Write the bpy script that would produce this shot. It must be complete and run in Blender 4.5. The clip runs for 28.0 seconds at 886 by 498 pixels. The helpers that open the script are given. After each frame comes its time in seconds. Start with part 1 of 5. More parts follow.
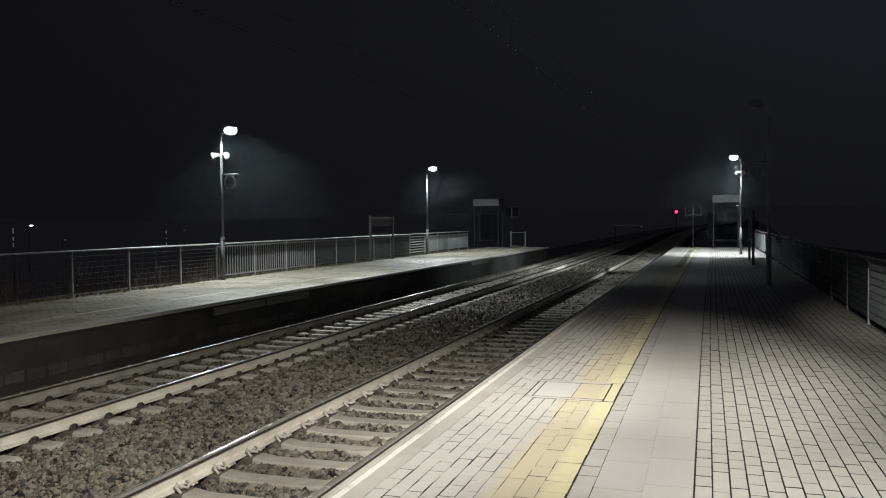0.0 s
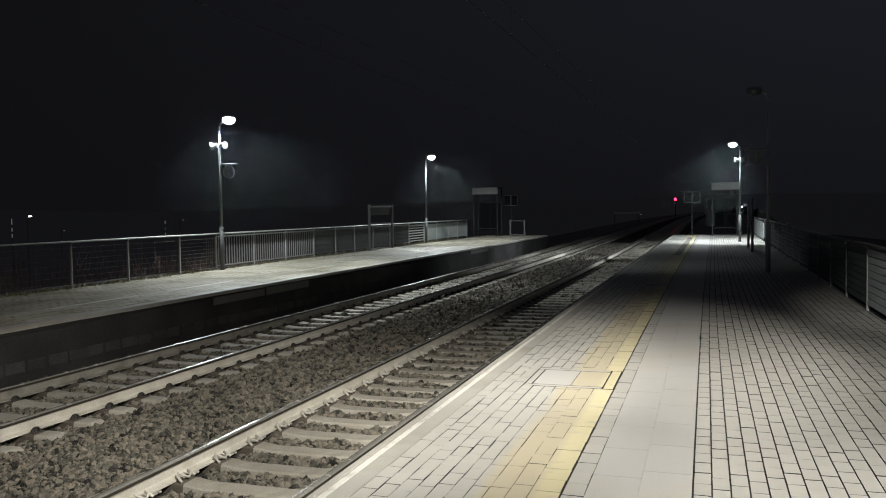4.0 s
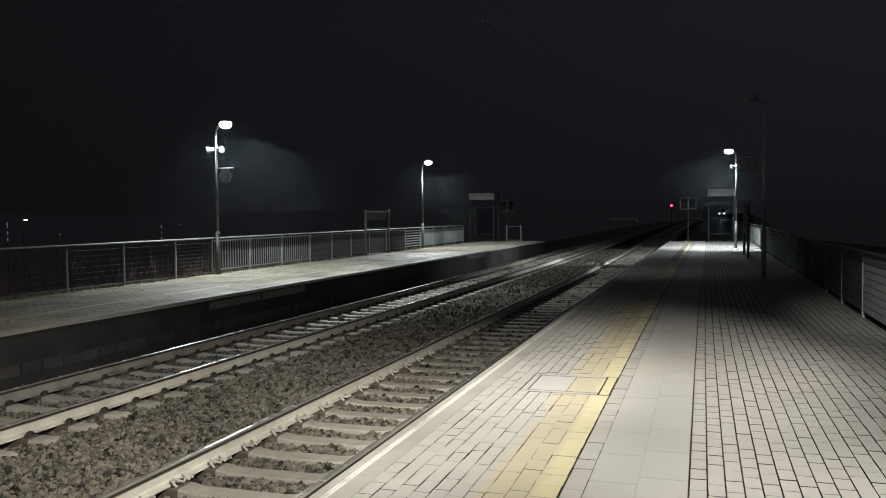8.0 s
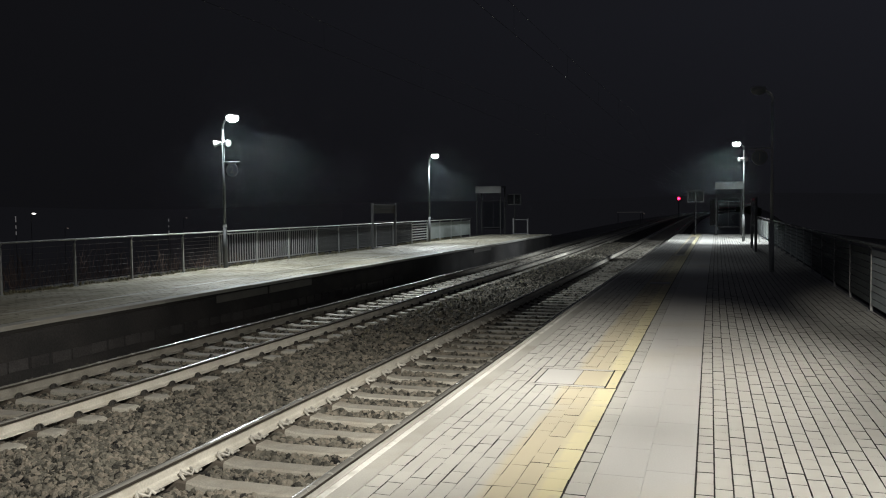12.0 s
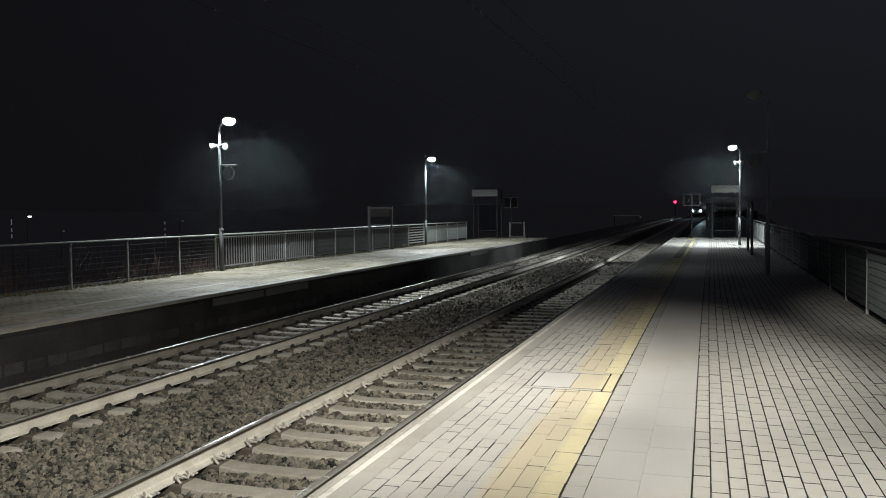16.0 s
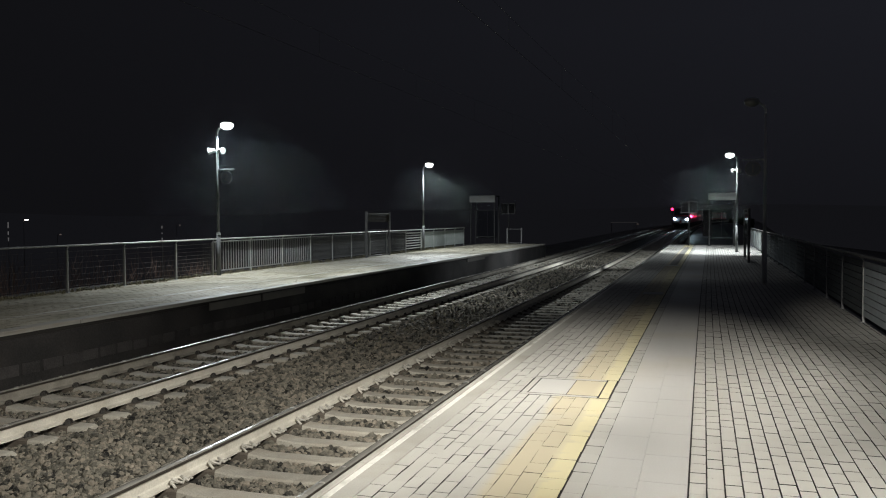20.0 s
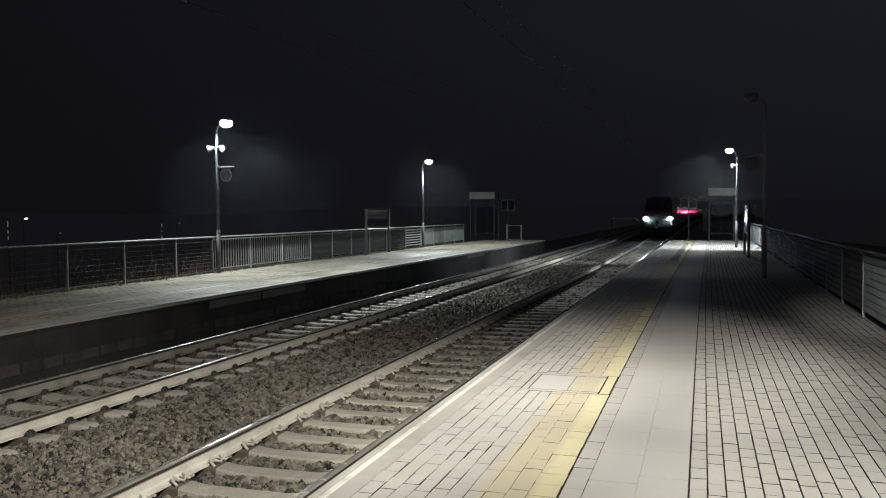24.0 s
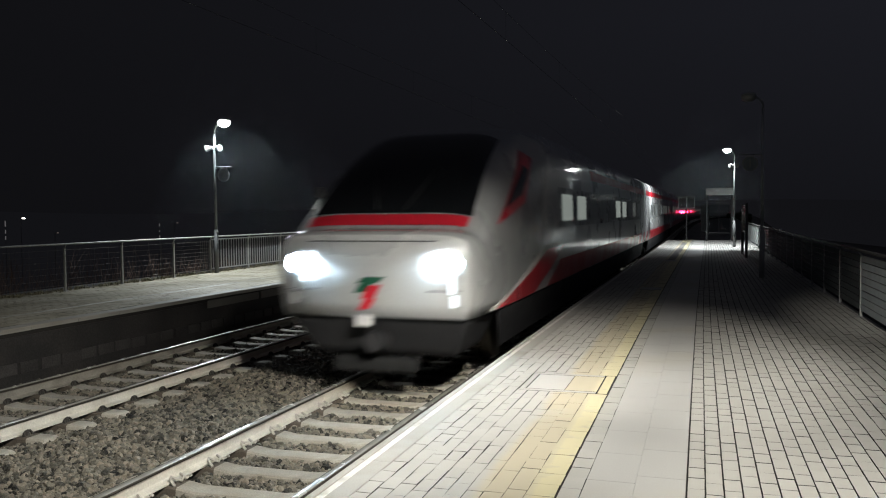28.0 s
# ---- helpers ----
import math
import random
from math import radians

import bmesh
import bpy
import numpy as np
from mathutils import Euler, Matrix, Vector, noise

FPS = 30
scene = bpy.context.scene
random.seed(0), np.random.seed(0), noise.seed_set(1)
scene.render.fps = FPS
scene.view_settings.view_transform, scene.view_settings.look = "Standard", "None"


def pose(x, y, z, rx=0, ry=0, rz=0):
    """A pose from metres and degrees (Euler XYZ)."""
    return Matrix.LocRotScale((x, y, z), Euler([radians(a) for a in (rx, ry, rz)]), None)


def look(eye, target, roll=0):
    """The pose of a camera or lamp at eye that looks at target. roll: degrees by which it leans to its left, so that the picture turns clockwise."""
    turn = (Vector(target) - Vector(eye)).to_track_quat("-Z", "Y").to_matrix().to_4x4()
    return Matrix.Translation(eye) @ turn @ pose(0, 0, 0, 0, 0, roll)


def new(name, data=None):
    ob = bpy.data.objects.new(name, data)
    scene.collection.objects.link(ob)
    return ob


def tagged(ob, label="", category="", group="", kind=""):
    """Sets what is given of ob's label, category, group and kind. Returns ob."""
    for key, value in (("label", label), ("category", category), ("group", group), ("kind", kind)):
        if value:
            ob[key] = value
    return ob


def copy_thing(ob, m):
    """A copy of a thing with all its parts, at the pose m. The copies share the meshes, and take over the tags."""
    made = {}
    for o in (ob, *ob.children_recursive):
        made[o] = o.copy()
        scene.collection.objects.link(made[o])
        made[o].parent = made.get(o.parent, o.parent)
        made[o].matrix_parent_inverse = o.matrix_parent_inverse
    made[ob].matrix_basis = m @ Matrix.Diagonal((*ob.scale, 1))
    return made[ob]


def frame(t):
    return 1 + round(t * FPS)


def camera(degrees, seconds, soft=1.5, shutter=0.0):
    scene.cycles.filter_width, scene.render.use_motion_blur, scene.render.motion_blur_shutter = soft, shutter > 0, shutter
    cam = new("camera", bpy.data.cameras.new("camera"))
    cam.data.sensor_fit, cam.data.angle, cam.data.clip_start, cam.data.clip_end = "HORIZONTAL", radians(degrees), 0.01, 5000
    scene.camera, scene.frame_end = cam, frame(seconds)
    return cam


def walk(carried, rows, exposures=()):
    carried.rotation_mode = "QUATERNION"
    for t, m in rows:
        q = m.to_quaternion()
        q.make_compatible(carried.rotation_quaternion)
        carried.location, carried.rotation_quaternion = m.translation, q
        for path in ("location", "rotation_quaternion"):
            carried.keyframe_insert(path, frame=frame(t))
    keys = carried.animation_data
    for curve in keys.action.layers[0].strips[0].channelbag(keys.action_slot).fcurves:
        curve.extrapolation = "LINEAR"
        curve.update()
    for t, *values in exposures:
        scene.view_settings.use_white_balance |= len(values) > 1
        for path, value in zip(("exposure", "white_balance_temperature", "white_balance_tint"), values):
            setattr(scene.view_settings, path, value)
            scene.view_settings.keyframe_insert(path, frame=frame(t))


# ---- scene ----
# Night at a two-platform railway halt: a train comes in round a far bend.
# x: across the tracks (to the right), y: along the tracks, z: up from the paving.

EYE = (0.0, 0.0, 1.633)


def aim(turn, tilt, lean):
    """Camera pose: turned left, tilted up, leaning, in degrees."""
    return Matrix.Translation(EYE) @ pose(0, 0, 0, 0, 0, turn) @ pose(0, 0, 0, 90 + tilt, 0, 0) @ pose(0, 0, 0, 0, 0, lean)


cam = camera(56.9, 28.0, 1.1, 0.7)
walk(cam, [
    (0.0, aim(17.820, -1.892, -0.490)),
    (0.5, aim(17.576, -1.994, -0.285)),
    (1.0, aim(17.390, -1.925, -0.243)),
    (1.5, aim(17.530, -1.856, -0.431)),
    (2.0, aim(17.681, -2.139, -0.620)),
    (2.5, aim(17.777, -2.448, -0.650)),
    (3.0, aim(17.823, -2.410, -0.730)),
    (3.5, aim(17.799, -2.689, -0.764)),
    (5.5, aim(17.692, -2.619, -0.824)),
    (6.0, aim(17.532, -2.647, -0.592)),
    (6.5, aim(17.471, -2.714, -0.570)),
    (7.0, aim(17.449, -2.724, -0.590)),
    (7.5, aim(17.502, -2.546, -0.568)),
    (8.0, aim(17.513, -2.315, -0.540)),
    (8.5, aim(17.459, -2.334, -0.459)),
    (9.0, aim(17.440, -2.394, -0.387)),
    (9.5, aim(17.456, -2.479, -0.370)),
    (10.0, aim(17.583, -2.334, -0.457)),
    (10.5, aim(17.823, -2.357, -0.526)),
    (11.0, aim(17.959, -2.602, -0.584)),
    (11.5, aim(17.994, -2.794, -0.576)),
    (12.0, aim(17.988, -2.773, -0.604)),
    (12.5, aim(17.926, -2.604, -0.563)),
    (14.5, aim(17.815, -2.545, -0.565)),
    (15.0, aim(17.757, -2.516, -0.490)),
    (15.5, aim(17.758, -2.553, -0.548)),
    (16.0, aim(17.746, -2.551, -0.564)),
    (16.5, aim(17.698, -2.573, -0.591)),
    (17.0, aim(17.647, -2.573, -0.456)),
    (17.5, aim(17.619, -2.588, -0.284)),
    (18.0, aim(17.560, -2.575, -0.241)),
    (18.5, aim(17.516, -2.515, -0.233)),
    (19.0, aim(17.503, -2.506, -0.195)),
    (19.5, aim(17.551, -2.432, -0.178)),
    (20.0, aim(17.548, -2.150, -0.211)),
    (20.5, aim(17.523, -2.101, -0.244)),
    (21.0, aim(17.515, -2.103, -0.305)),
    (21.5, aim(17.496, -2.135, -0.321)),
    (23.5, aim(17.507, -2.389, -0.434)),
    (24.0, aim(17.542, -2.380, -0.489)),
    (24.5, aim(17.556, -2.360, -0.565)),
    (25.0, aim(17.647, -2.300, -0.557)),
    (25.5, aim(17.555, -2.392, -0.480)),
    (26.0, aim(17.451, -2.545, -0.378)),
    (26.5, aim(17.333, -2.633, -0.468)),
    (27.0, aim(17.218, -2.583, -0.429)),
    (27.5, aim(17.258, -2.514, -0.461)),
    (28.0, aim(17.403, -2.400, -0.488)),
])

# ---- light ----
world = bpy.data.worlds.new("night_sky")
scene.world = world
world.use_nodes = True
# faint town glow: the night sky is a little lighter overhead and towards the right of the line
sky = world.node_tree
sky_way = sky.nodes.new("ShaderNodeTexCoord")
sky_axes = sky.nodes.new("ShaderNodeSeparateXYZ")
sky_range = sky.nodes.new("ShaderNodeMapRange")
sky_range.inputs["From Min"].default_value, sky_range.inputs["From Max"].default_value = -0.85, 0.45
sky_rise = sky.nodes.new("ShaderNodeMapRange")
sky_rise.inputs["From Min"].default_value, sky_rise.inputs["From Max"].default_value = 0.0, 0.22
sky_rise.inputs["To Min"].default_value, sky_rise.inputs["To Max"].default_value = 0.35, 1.0
sky_both = sky.nodes.new("ShaderNodeMath")
sky_both.operation = "MULTIPLY"
sky_mix = sky.nodes.new("ShaderNodeMix")
sky_mix.data_type = "RGBA"
sky_mix.inputs["A"].default_value, sky_mix.inputs["B"].default_value = (0.0047, 0.0047, 0.0056, 1), (0.0118, 0.0124, 0.0168, 1)
sky.links.new(sky_way.outputs["Generated"], sky_axes.inputs[0])
sky.links.new(sky_axes.outputs["X"], sky_range.inputs["Value"])
sky.links.new(sky_axes.outputs["Z"], sky_rise.inputs["Value"])
sky.links.new(sky_range.outputs["Result"], sky_both.inputs[0])
sky.links.new(sky_rise.outputs["Result"], sky_both.inputs[1])
sky.links.new(sky_both.outputs[0], sky_mix.inputs["Factor"])
sky.links.new(sky_mix.outputs["Result"], sky.nodes["Background"].inputs["Color"])
world.node_tree.nodes["Background"].inputs["Strength"].default_value = 1.0
scene.view_settings.exposure = 0.0

COOL, NEUTRAL = (0.90, 0.97, 1.0), (1.0, 0.96, 0.87)


def street_light(eye, target, watts, colour, cone, blend=1.0, lens=0.06):
    """One of the aimed optics in a lamp head."""
    data = bpy.data.lights.new("lamp_light", "SPOT")
    data.energy, data.color = watts, colour
    data.spot_size, data.spot_blend = radians(cone), blend
    data.shadow_soft_size = lens
    ob = new("lamp_light", data)
    ob.matrix_world = look(eye, target)
    return ob


def lamp_optics(x, y, z, colour, beams):
    """The optics of a platform lamp: bearing from +y to the right, angle from the plumb line, cone, blend, watts."""
    eye = Vector((x, y, z))
    for bearing, tilt, cone, blend, watts in beams:
        b, e = radians(bearing), radians(tilt)
        way = Vector((math.sin(b) * math.sin(e), math.cos(b) * math.sin(e), -math.cos(e)))
        street_light(eye, eye + 5 * way, watts, colour, cone, blend)


# beside the camera
lamp_optics(1.12, 2.9, 4.30, NEUTRAL, ((-80, 10, 106, 0.9, 900), (0, 0, 150, 0.6, 210), (-20, 47, 46, 1, 710), (-14, 55, 38, 1, 2050), (14, 56, 40, 1, 330), (7, 59, 25, 0.8, 560), (28, 57, 40, 1, 430), (45, 35, 60, 1, 300), (-10, 59.5, 26, 0.8, 1000),
                                       (-31, 60, 37, 1, 2650), (-50, 56, 52, 1, 2600), (-60, 67, 32, 1, 1600), (-70, 50, 36, 1, 550), (-80, 63, 36, 1, 180), (7, 69.5, 13, 1, 1500), (-12, 24, 44, 1, 290)))
# far end of the near platform
lamp_optics(1.16, 40.5, 4.32, COOL, ((0, 0, 90, 0.7, 2300), (0, 52, 66, 1, 2600), (-20, 62, 42, 1, 1900), (-60, 52, 70, 1, 1690), (-92, 62, 40, 1, 4200), (-125, 64, 36, 1, 2000), (-150, 48, 52, 1, 520), (180, 54, 40, 1, 90)))
# opposite platform
lamp_optics(-12.96, 20.65, 4.13, COOL, ((0, 0, 136, 0.6, 1190), (0, 62, 52, 1, 1430), (40, 60, 50, 1, 1810), (70, 55, 52, 1, 1900), (115, 52, 44, 1, 1520), (150, 62, 44, 1, 950), (180, 65, 44, 1, 350)))
lamp_optics(-13.10, 39.45, 4.14, COOL, ((0, 0, 110, 0.6, 1010), (0, 65, 44, 1, 2520), (35, 60, 56, 1, 2020), (115, 60, 56, 1, 1410), (150, 60, 44, 1, 2620), (180, 65, 44, 1, 2520)))

# assumed far signal, unseen: narrow red beams along the line, added for the train
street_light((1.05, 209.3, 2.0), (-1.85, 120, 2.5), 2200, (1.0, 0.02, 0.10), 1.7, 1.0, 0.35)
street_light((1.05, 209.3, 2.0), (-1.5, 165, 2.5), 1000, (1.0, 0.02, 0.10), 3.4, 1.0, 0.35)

# ---- plan ----
RAIL_Z = -0.613                      # top of the rails
NEAR_TRACK, FAR_TRACK = -3.893, -8.034
NEAR_EDGE, FAR_EDGE = -2.193, -9.734
GAUGE = 1.505                        # between the middles of the rail heads
END_Y = 51.0                         # end of both platforms


def smooth_curve(knots):
    xs = [k[0] for k in knots]
    ys = [k[1] for k in knots]
    n = len(xs)
    slope = []
    for i in range(n):
        a, b = max(i - 1, 0), min(i + 1, n - 1)
        slope.append((ys[b] - ys[a]) / (xs[b] - xs[a]))

    def value(x):
        if x <= xs[0]:
            return ys[0]
        if x >= xs[-1]:
            return ys[-1] + slope[-1] * (x - xs[-1])
        i = 0
        while xs[i + 1] < x:
            i += 1
        h = xs[i + 1] - xs[i]
        u = (x - xs[i]) / h
        return ((2 * u**3 - 3 * u**2 + 1) * ys[i] + (u**3 - 2 * u**2 + u) * h * slope[i]
                + (-2 * u**3 + 3 * u**2) * ys[i + 1] + (u**3 - u**2) * h * slope[i + 1])
    return value


# how far the line swings to the right, and how far it climbs, along its length
bend = smooth_curve([(0, 0), (12, 0.03), (24, 0.12), (40, 0.29), (55, 0.42), (79, 0.52), (120, 0.65), (154, 0.93), (189, 1.6),
                     (225, 2.75), (290, 6.4), (357, 12.1), (390, 15.3), (460, 23.5), (600, 44), (900, 100)])
climb = smooth_curve([(0, 0), (35, 0.0), (55, 0.08), (79, 0.18), (120, 0.3), (189, 0.42), (225, 0.5), (357, 0.6), (900, 0.65)])

# ---- materials ----


def material(name, colour, rough=0.7, metal=0.0, spread=0.25, scale=6.0, fine=60.0, bump=0.2, island=0.0, item=0.0,
             second=None, second_scale=1.5, second_edge=(0.5, 0.65), coat=0.0, depth=0.01, spec=0.5, by_piece=False):
    """Procedural surface: two scales of noise on the colour, fine relief, optional patches of a second colour,
    optional variation from piece to piece."""
    m = bpy.data.materials.new(name)
    m.use_nodes = True
    nt = m.node_tree
    N, L = nt.nodes, nt.links
    b = N["Principled BSDF"]
    b.inputs["Roughness"].default_value = rough
    b.inputs["Metallic"].default_value = metal
    b.inputs["Specular IOR Level"].default_value = spec
    if coat:
        b.inputs["Coat Weight"].default_value = coat
        b.inputs["Coat Roughness"].default_value = 0.05
    co = N.new("ShaderNodeTexCoord")
    big = N.new("ShaderNodeTexNoise")
    big.inputs["Scale"].default_value, big.inputs["Detail"].default_value = scale, 6
    small = N.new("ShaderNodeTexNoise")
    small.inputs["Scale"].default_value, small.inputs["Detail"].default_value = fine, 4
    L.new(co.outputs["Object"], big.inputs["Vector"])
    L.new(co.outputs["Object"], small.inputs["Vector"])
    add = N.new("ShaderNodeMath")
    add.operation = "ADD"
    L.new(big.outputs["Fac"], add.inputs[0])
    L.new(small.outputs["Fac"], add.inputs[1])
    value = add.outputs[0]
    for amount, node, out in ((island, "ShaderNodeNewGeometry", "Random Per Island"), (item, "ShaderNodeObjectInfo", "Random")):
        if amount:
            src = N.new(node)
            k = N.new("ShaderNodeMath")
            k.operation = "MULTIPLY_ADD"
            k.inputs[1].default_value, k.inputs[2].default_value = amount, -amount / 2
            L.new(src.outputs[out], k.inputs[0])
            plus = N.new("ShaderNodeMath")
            plus.operation = "ADD"
            L.new(value, plus.inputs[0])
            L.new(k.outputs[0], plus.inputs[1])
            value = plus.outputs[0]
    ramp = N.new("ShaderNodeMapRange")
    ramp.inputs["From Min"].default_value, ramp.inputs["From Max"].default_value = 0.6, 1.4
    ramp.inputs["To Min"].default_value, ramp.inputs["To Max"].default_value = 1 - spread, 1 + spread
    ramp.clamp = False
    L.new(value, ramp.inputs["Value"])
    tint = N.new("ShaderNodeVectorMath")
    tint.operation = "SCALE"
    L.new(ramp.outputs["Result"], tint.inputs["Scale"])
    if second:
        patch = N.new("ShaderNodeTexNoise")
        patch.inputs["Scale"].default_value, patch.inputs["Detail"].default_value = second_scale, 5
        L.new(co.outputs["Object"], patch.inputs["Vector"])
        edge = N.new("ShaderNodeMapRange")
        edge.inputs["From Min"].default_value, edge.inputs["From Max"].default_value = second_edge
        L.new(patch.outputs["Fac"], edge.inputs["Value"])
        mix = N.new("ShaderNodeMix")
        mix.data_type = "RGBA"
        mix.inputs["A"].default_value, mix.inputs["B"].default_value = (*colour, 1), (*second, 1)
        if by_piece:
            piece = N.new("ShaderNodeNewGeometry")
            L.new(piece.outputs["Random Per Island"], edge.inputs["Value"])
        L.new(edge.outputs["Result"], mix.inputs["Factor"])
        L.new(mix.outputs["Result"], tint.inputs[0])
    else:
        tint.inputs[0].default_value = colour
    L.new(tint.outputs["Vector"], b.inputs["Base Color"])
    gloss = N.new("ShaderNodeMapRange")
    gloss.inputs["From Min"].default_value, gloss.inputs["From Max"].default_value = 0.3, 0.7
    gloss.inputs["To Min"].default_value, gloss.inputs["To Max"].default_value = max(0.05, rough - 0.1), min(1, rough + 0.1)
    L.new(big.outputs["Fac"], gloss.inputs["Value"])
    L.new(gloss.outputs["Result"], b.inputs["Roughness"])
    if bump:
        bp = N.new("ShaderNodeBump")
        bp.inputs["Strength"].default_value, bp.inputs["Distance"].default_value = bump, depth
        L.new(small.outputs["Fac"], bp.inputs["Height"])
        L.new(bp.outputs["Normal"], b.inputs["Normal"])
    return m


def glowing(name, colour, strength, base=None):
    m = bpy.data.materials.new(name)
    m.use_nodes = True
    b = m.node_tree.nodes["Principled BSDF"]
    b.inputs["Base Color"].default_value = (*(base or [min(1, c) for c in colour]), 1)
    b.inputs["Emission Color"].default_value = (*colour, 1)
    b.inputs["Emission Strength"].default_value = strength
    return m


def glass(name, colour, rough=0.05):
    m = bpy.data.materials.new(name)
    m.use_nodes = True
    b = m.node_tree.nodes["Principled BSDF"]
    b.inputs["Base Color"].default_value = (*colour, 1)
    b.inputs["Roughness"].default_value = rough
    b.inputs["Coat Weight"].default_value = 0.3
    return m


def misty(name, colour, forward):
    """Droplets that throw most of the light onward and some of it back."""
    m = bpy.data.materials.new(name)
    m.use_nodes = True
    N, L = m.node_tree.nodes, m.node_tree.links
    N.remove(N["Principled BSDF"])
    back, on, both = N.new("ShaderNodeBsdfDiffuse"), N.new("ShaderNodeBsdfTranslucent"), N.new("ShaderNodeMixShader")
    for b in (back, on):
        b.inputs["Color"].default_value = (*colour, 1)
    both.inputs[0].default_value = forward
    L.new(back.outputs[0], both.inputs[1])
    L.new(on.outputs[0], both.inputs[2])
    L.new(both.outputs[0], N["Material Output"].inputs["Surface"])
    return m


m_mist = misty("fine_mist", (0.62, 0.74, 0.80), 0.65)
PAVER = dict(rough=0.75, spread=0.09, scale=1.3, fine=120, bump=0.25, depth=0.003)
m_paver = material("concrete_paver", (0.415, 0.407, 0.378), island=0.30, second=(0.37, 0.36, 0.33), second_scale=0.5, **PAVER)
m_paver_item = material("concrete_paver_near", (0.415, 0.407, 0.378), item=0.30, second=(0.37, 0.36, 0.33), second_scale=0.5, **PAVER)
m_far_paver = material("mossy_paver", (0.41, 0.38, 0.30), island=0.30, second=(0.26, 0.24, 0.165), second_scale=0.8, second_edge=(0.45, 0.65), **PAVER)


def painted_paver():
    """Grey blocks under worn yellow paint: a strong line along the inner side, a washed-out one beside it."""
    m = material("worn_yellow_paving", (0.415, 0.407, 0.378), island=0.22, second=(0.37, 0.36, 0.33), second_scale=0.5, **PAVER)
    nt = m.node_tree
    N, L = nt.nodes, nt.links
    co = N.new("ShaderNodeTexCoord")
    axes = N.new("ShaderNodeSeparateXYZ")
    L.new(co.outputs["Object"], axes.inputs[0])
    wear = []
    for scale in (1.1, 7.0):
        n = N.new("ShaderNodeTexNoise")
        n.inputs["Scale"].default_value, n.inputs["Detail"].default_value = scale, 5
        L.new(co.outputs["Object"], n.inputs["Vector"])
        wear.append(n.outputs["Fac"])

    def math_node(op, a, b):
        n = N.new("ShaderNodeMath")
        n.operation = op
        for k, v in enumerate((a, b)):
            if isinstance(v, float):
                n.inputs[k].default_value = v
            else:
                L.new(v, n.inputs[k])
        return n.outputs[0]

    def smooth(value, low, high, top):
        n = N.new("ShaderNodeMapRange")
        n.interpolation_type = "SMOOTHSTEP"
        n.inputs["From Min"].default_value, n.inputs["From Max"].default_value, n.inputs["To Max"].default_value = low, high, top
        L.new(value, n.inputs["Value"])
        return n.outputs["Result"]

    # the edge of the paint wanders with the wear
    x = math_node("ADD", axes.outputs["X"], math_node("MULTIPLY", math_node("SUBTRACT", wear[0], 0.5), 0.14))
    washed = math_node("MULTIPLY", smooth(x, -1.30, -1.20, 0.80), smooth(wear[0], 0.12, 0.46, 1.0))
    strong = math_node("MULTIPLY", smooth(x, -0.99, -0.90, 1.0), smooth(wear[1], 0.15, 0.45, 1.0))
    amount = math_node("MAXIMUM", washed, strong)
    b = N["Principled BSDF"]
    base = b.inputs["Base Color"].links[0].from_socket
    tone = N.new("ShaderNodeMix")
    tone.data_type = "RGBA"
    tone.inputs["A"].default_value, tone.inputs["B"].default_value = (0.46, 0.405, 0.28, 1), (0.57, 0.52, 0.335, 1)
    L.new(strong, tone.inputs["Factor"])
    mix = N.new("ShaderNodeMix")
    mix.data_type = "RGBA"
    L.new(amount, mix.inputs["Factor"])
    L.new(base, mix.inputs["A"])
    L.new(tone.outputs["Result"], mix.inputs["B"])
    L.new(mix.outputs["Result"], b.inputs["Base Color"])
    return m


m_yellow = painted_paver()
m_slab = material("smooth_slab", (0.43, 0.425, 0.408), rough=0.65, spread=0.07, scale=0.8, fine=90, bump=0.12, island=0.2, depth=0.003,
                  second=(0.42, 0.40, 0.35), second_scale=0.4)
m_edge = material("worn_edge_slab", (0.37, 0.36, 0.33), rough=0.7, spread=0.14, scale=1.5, fine=90, bump=0.2, island=0.2, depth=0.003, second=(0.31, 0.295, 0.26), second_scale=1.2)
m_bed = material("joint_sand", (0.022, 0.020, 0.018), rough=0.95, spread=0.4)
m_white = material("worn_white_paint", (0.62, 0.61, 0.57), rough=0.6, spread=0.15, second=(0.38, 0.37, 0.33), second_scale=4, second_edge=(0.55, 0.7))
m_wornline = material("worn_off_pale_line", (0.62, 0.61, 0.56), rough=0.7, spread=0.15, second=(0.36, 0.35, 0.285), second_scale=0.35, second_edge=(0.46, 0.54))
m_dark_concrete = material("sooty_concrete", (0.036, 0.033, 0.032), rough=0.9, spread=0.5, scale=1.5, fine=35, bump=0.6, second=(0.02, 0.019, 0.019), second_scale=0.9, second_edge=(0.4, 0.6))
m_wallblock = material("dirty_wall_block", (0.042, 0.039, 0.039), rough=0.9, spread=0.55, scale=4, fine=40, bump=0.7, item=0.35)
m_plate = material("pale_concrete_plate", (0.12, 0.115, 0.105), rough=0.85, spread=0.3, scale=3, fine=50)
m_sleeper = material("dusty_concrete_sleeper", (0.38, 0.36, 0.31), rough=0.9, spread=0.3, scale=3, fine=70, bump=0.4, item=0.3, second=(0.30, 0.275, 0.23), second_scale=2.2, second_edge=(0.45, 0.62))
m_stone = material("ballast_stone", (0.136, 0.128, 0.104), rough=0.92, spread=0.5, scale=4, fine=80, bump=0.5, island=1.5, second=(0.113, 0.099, 0.079), second_edge=(0.35, 0.9), by_piece=True)
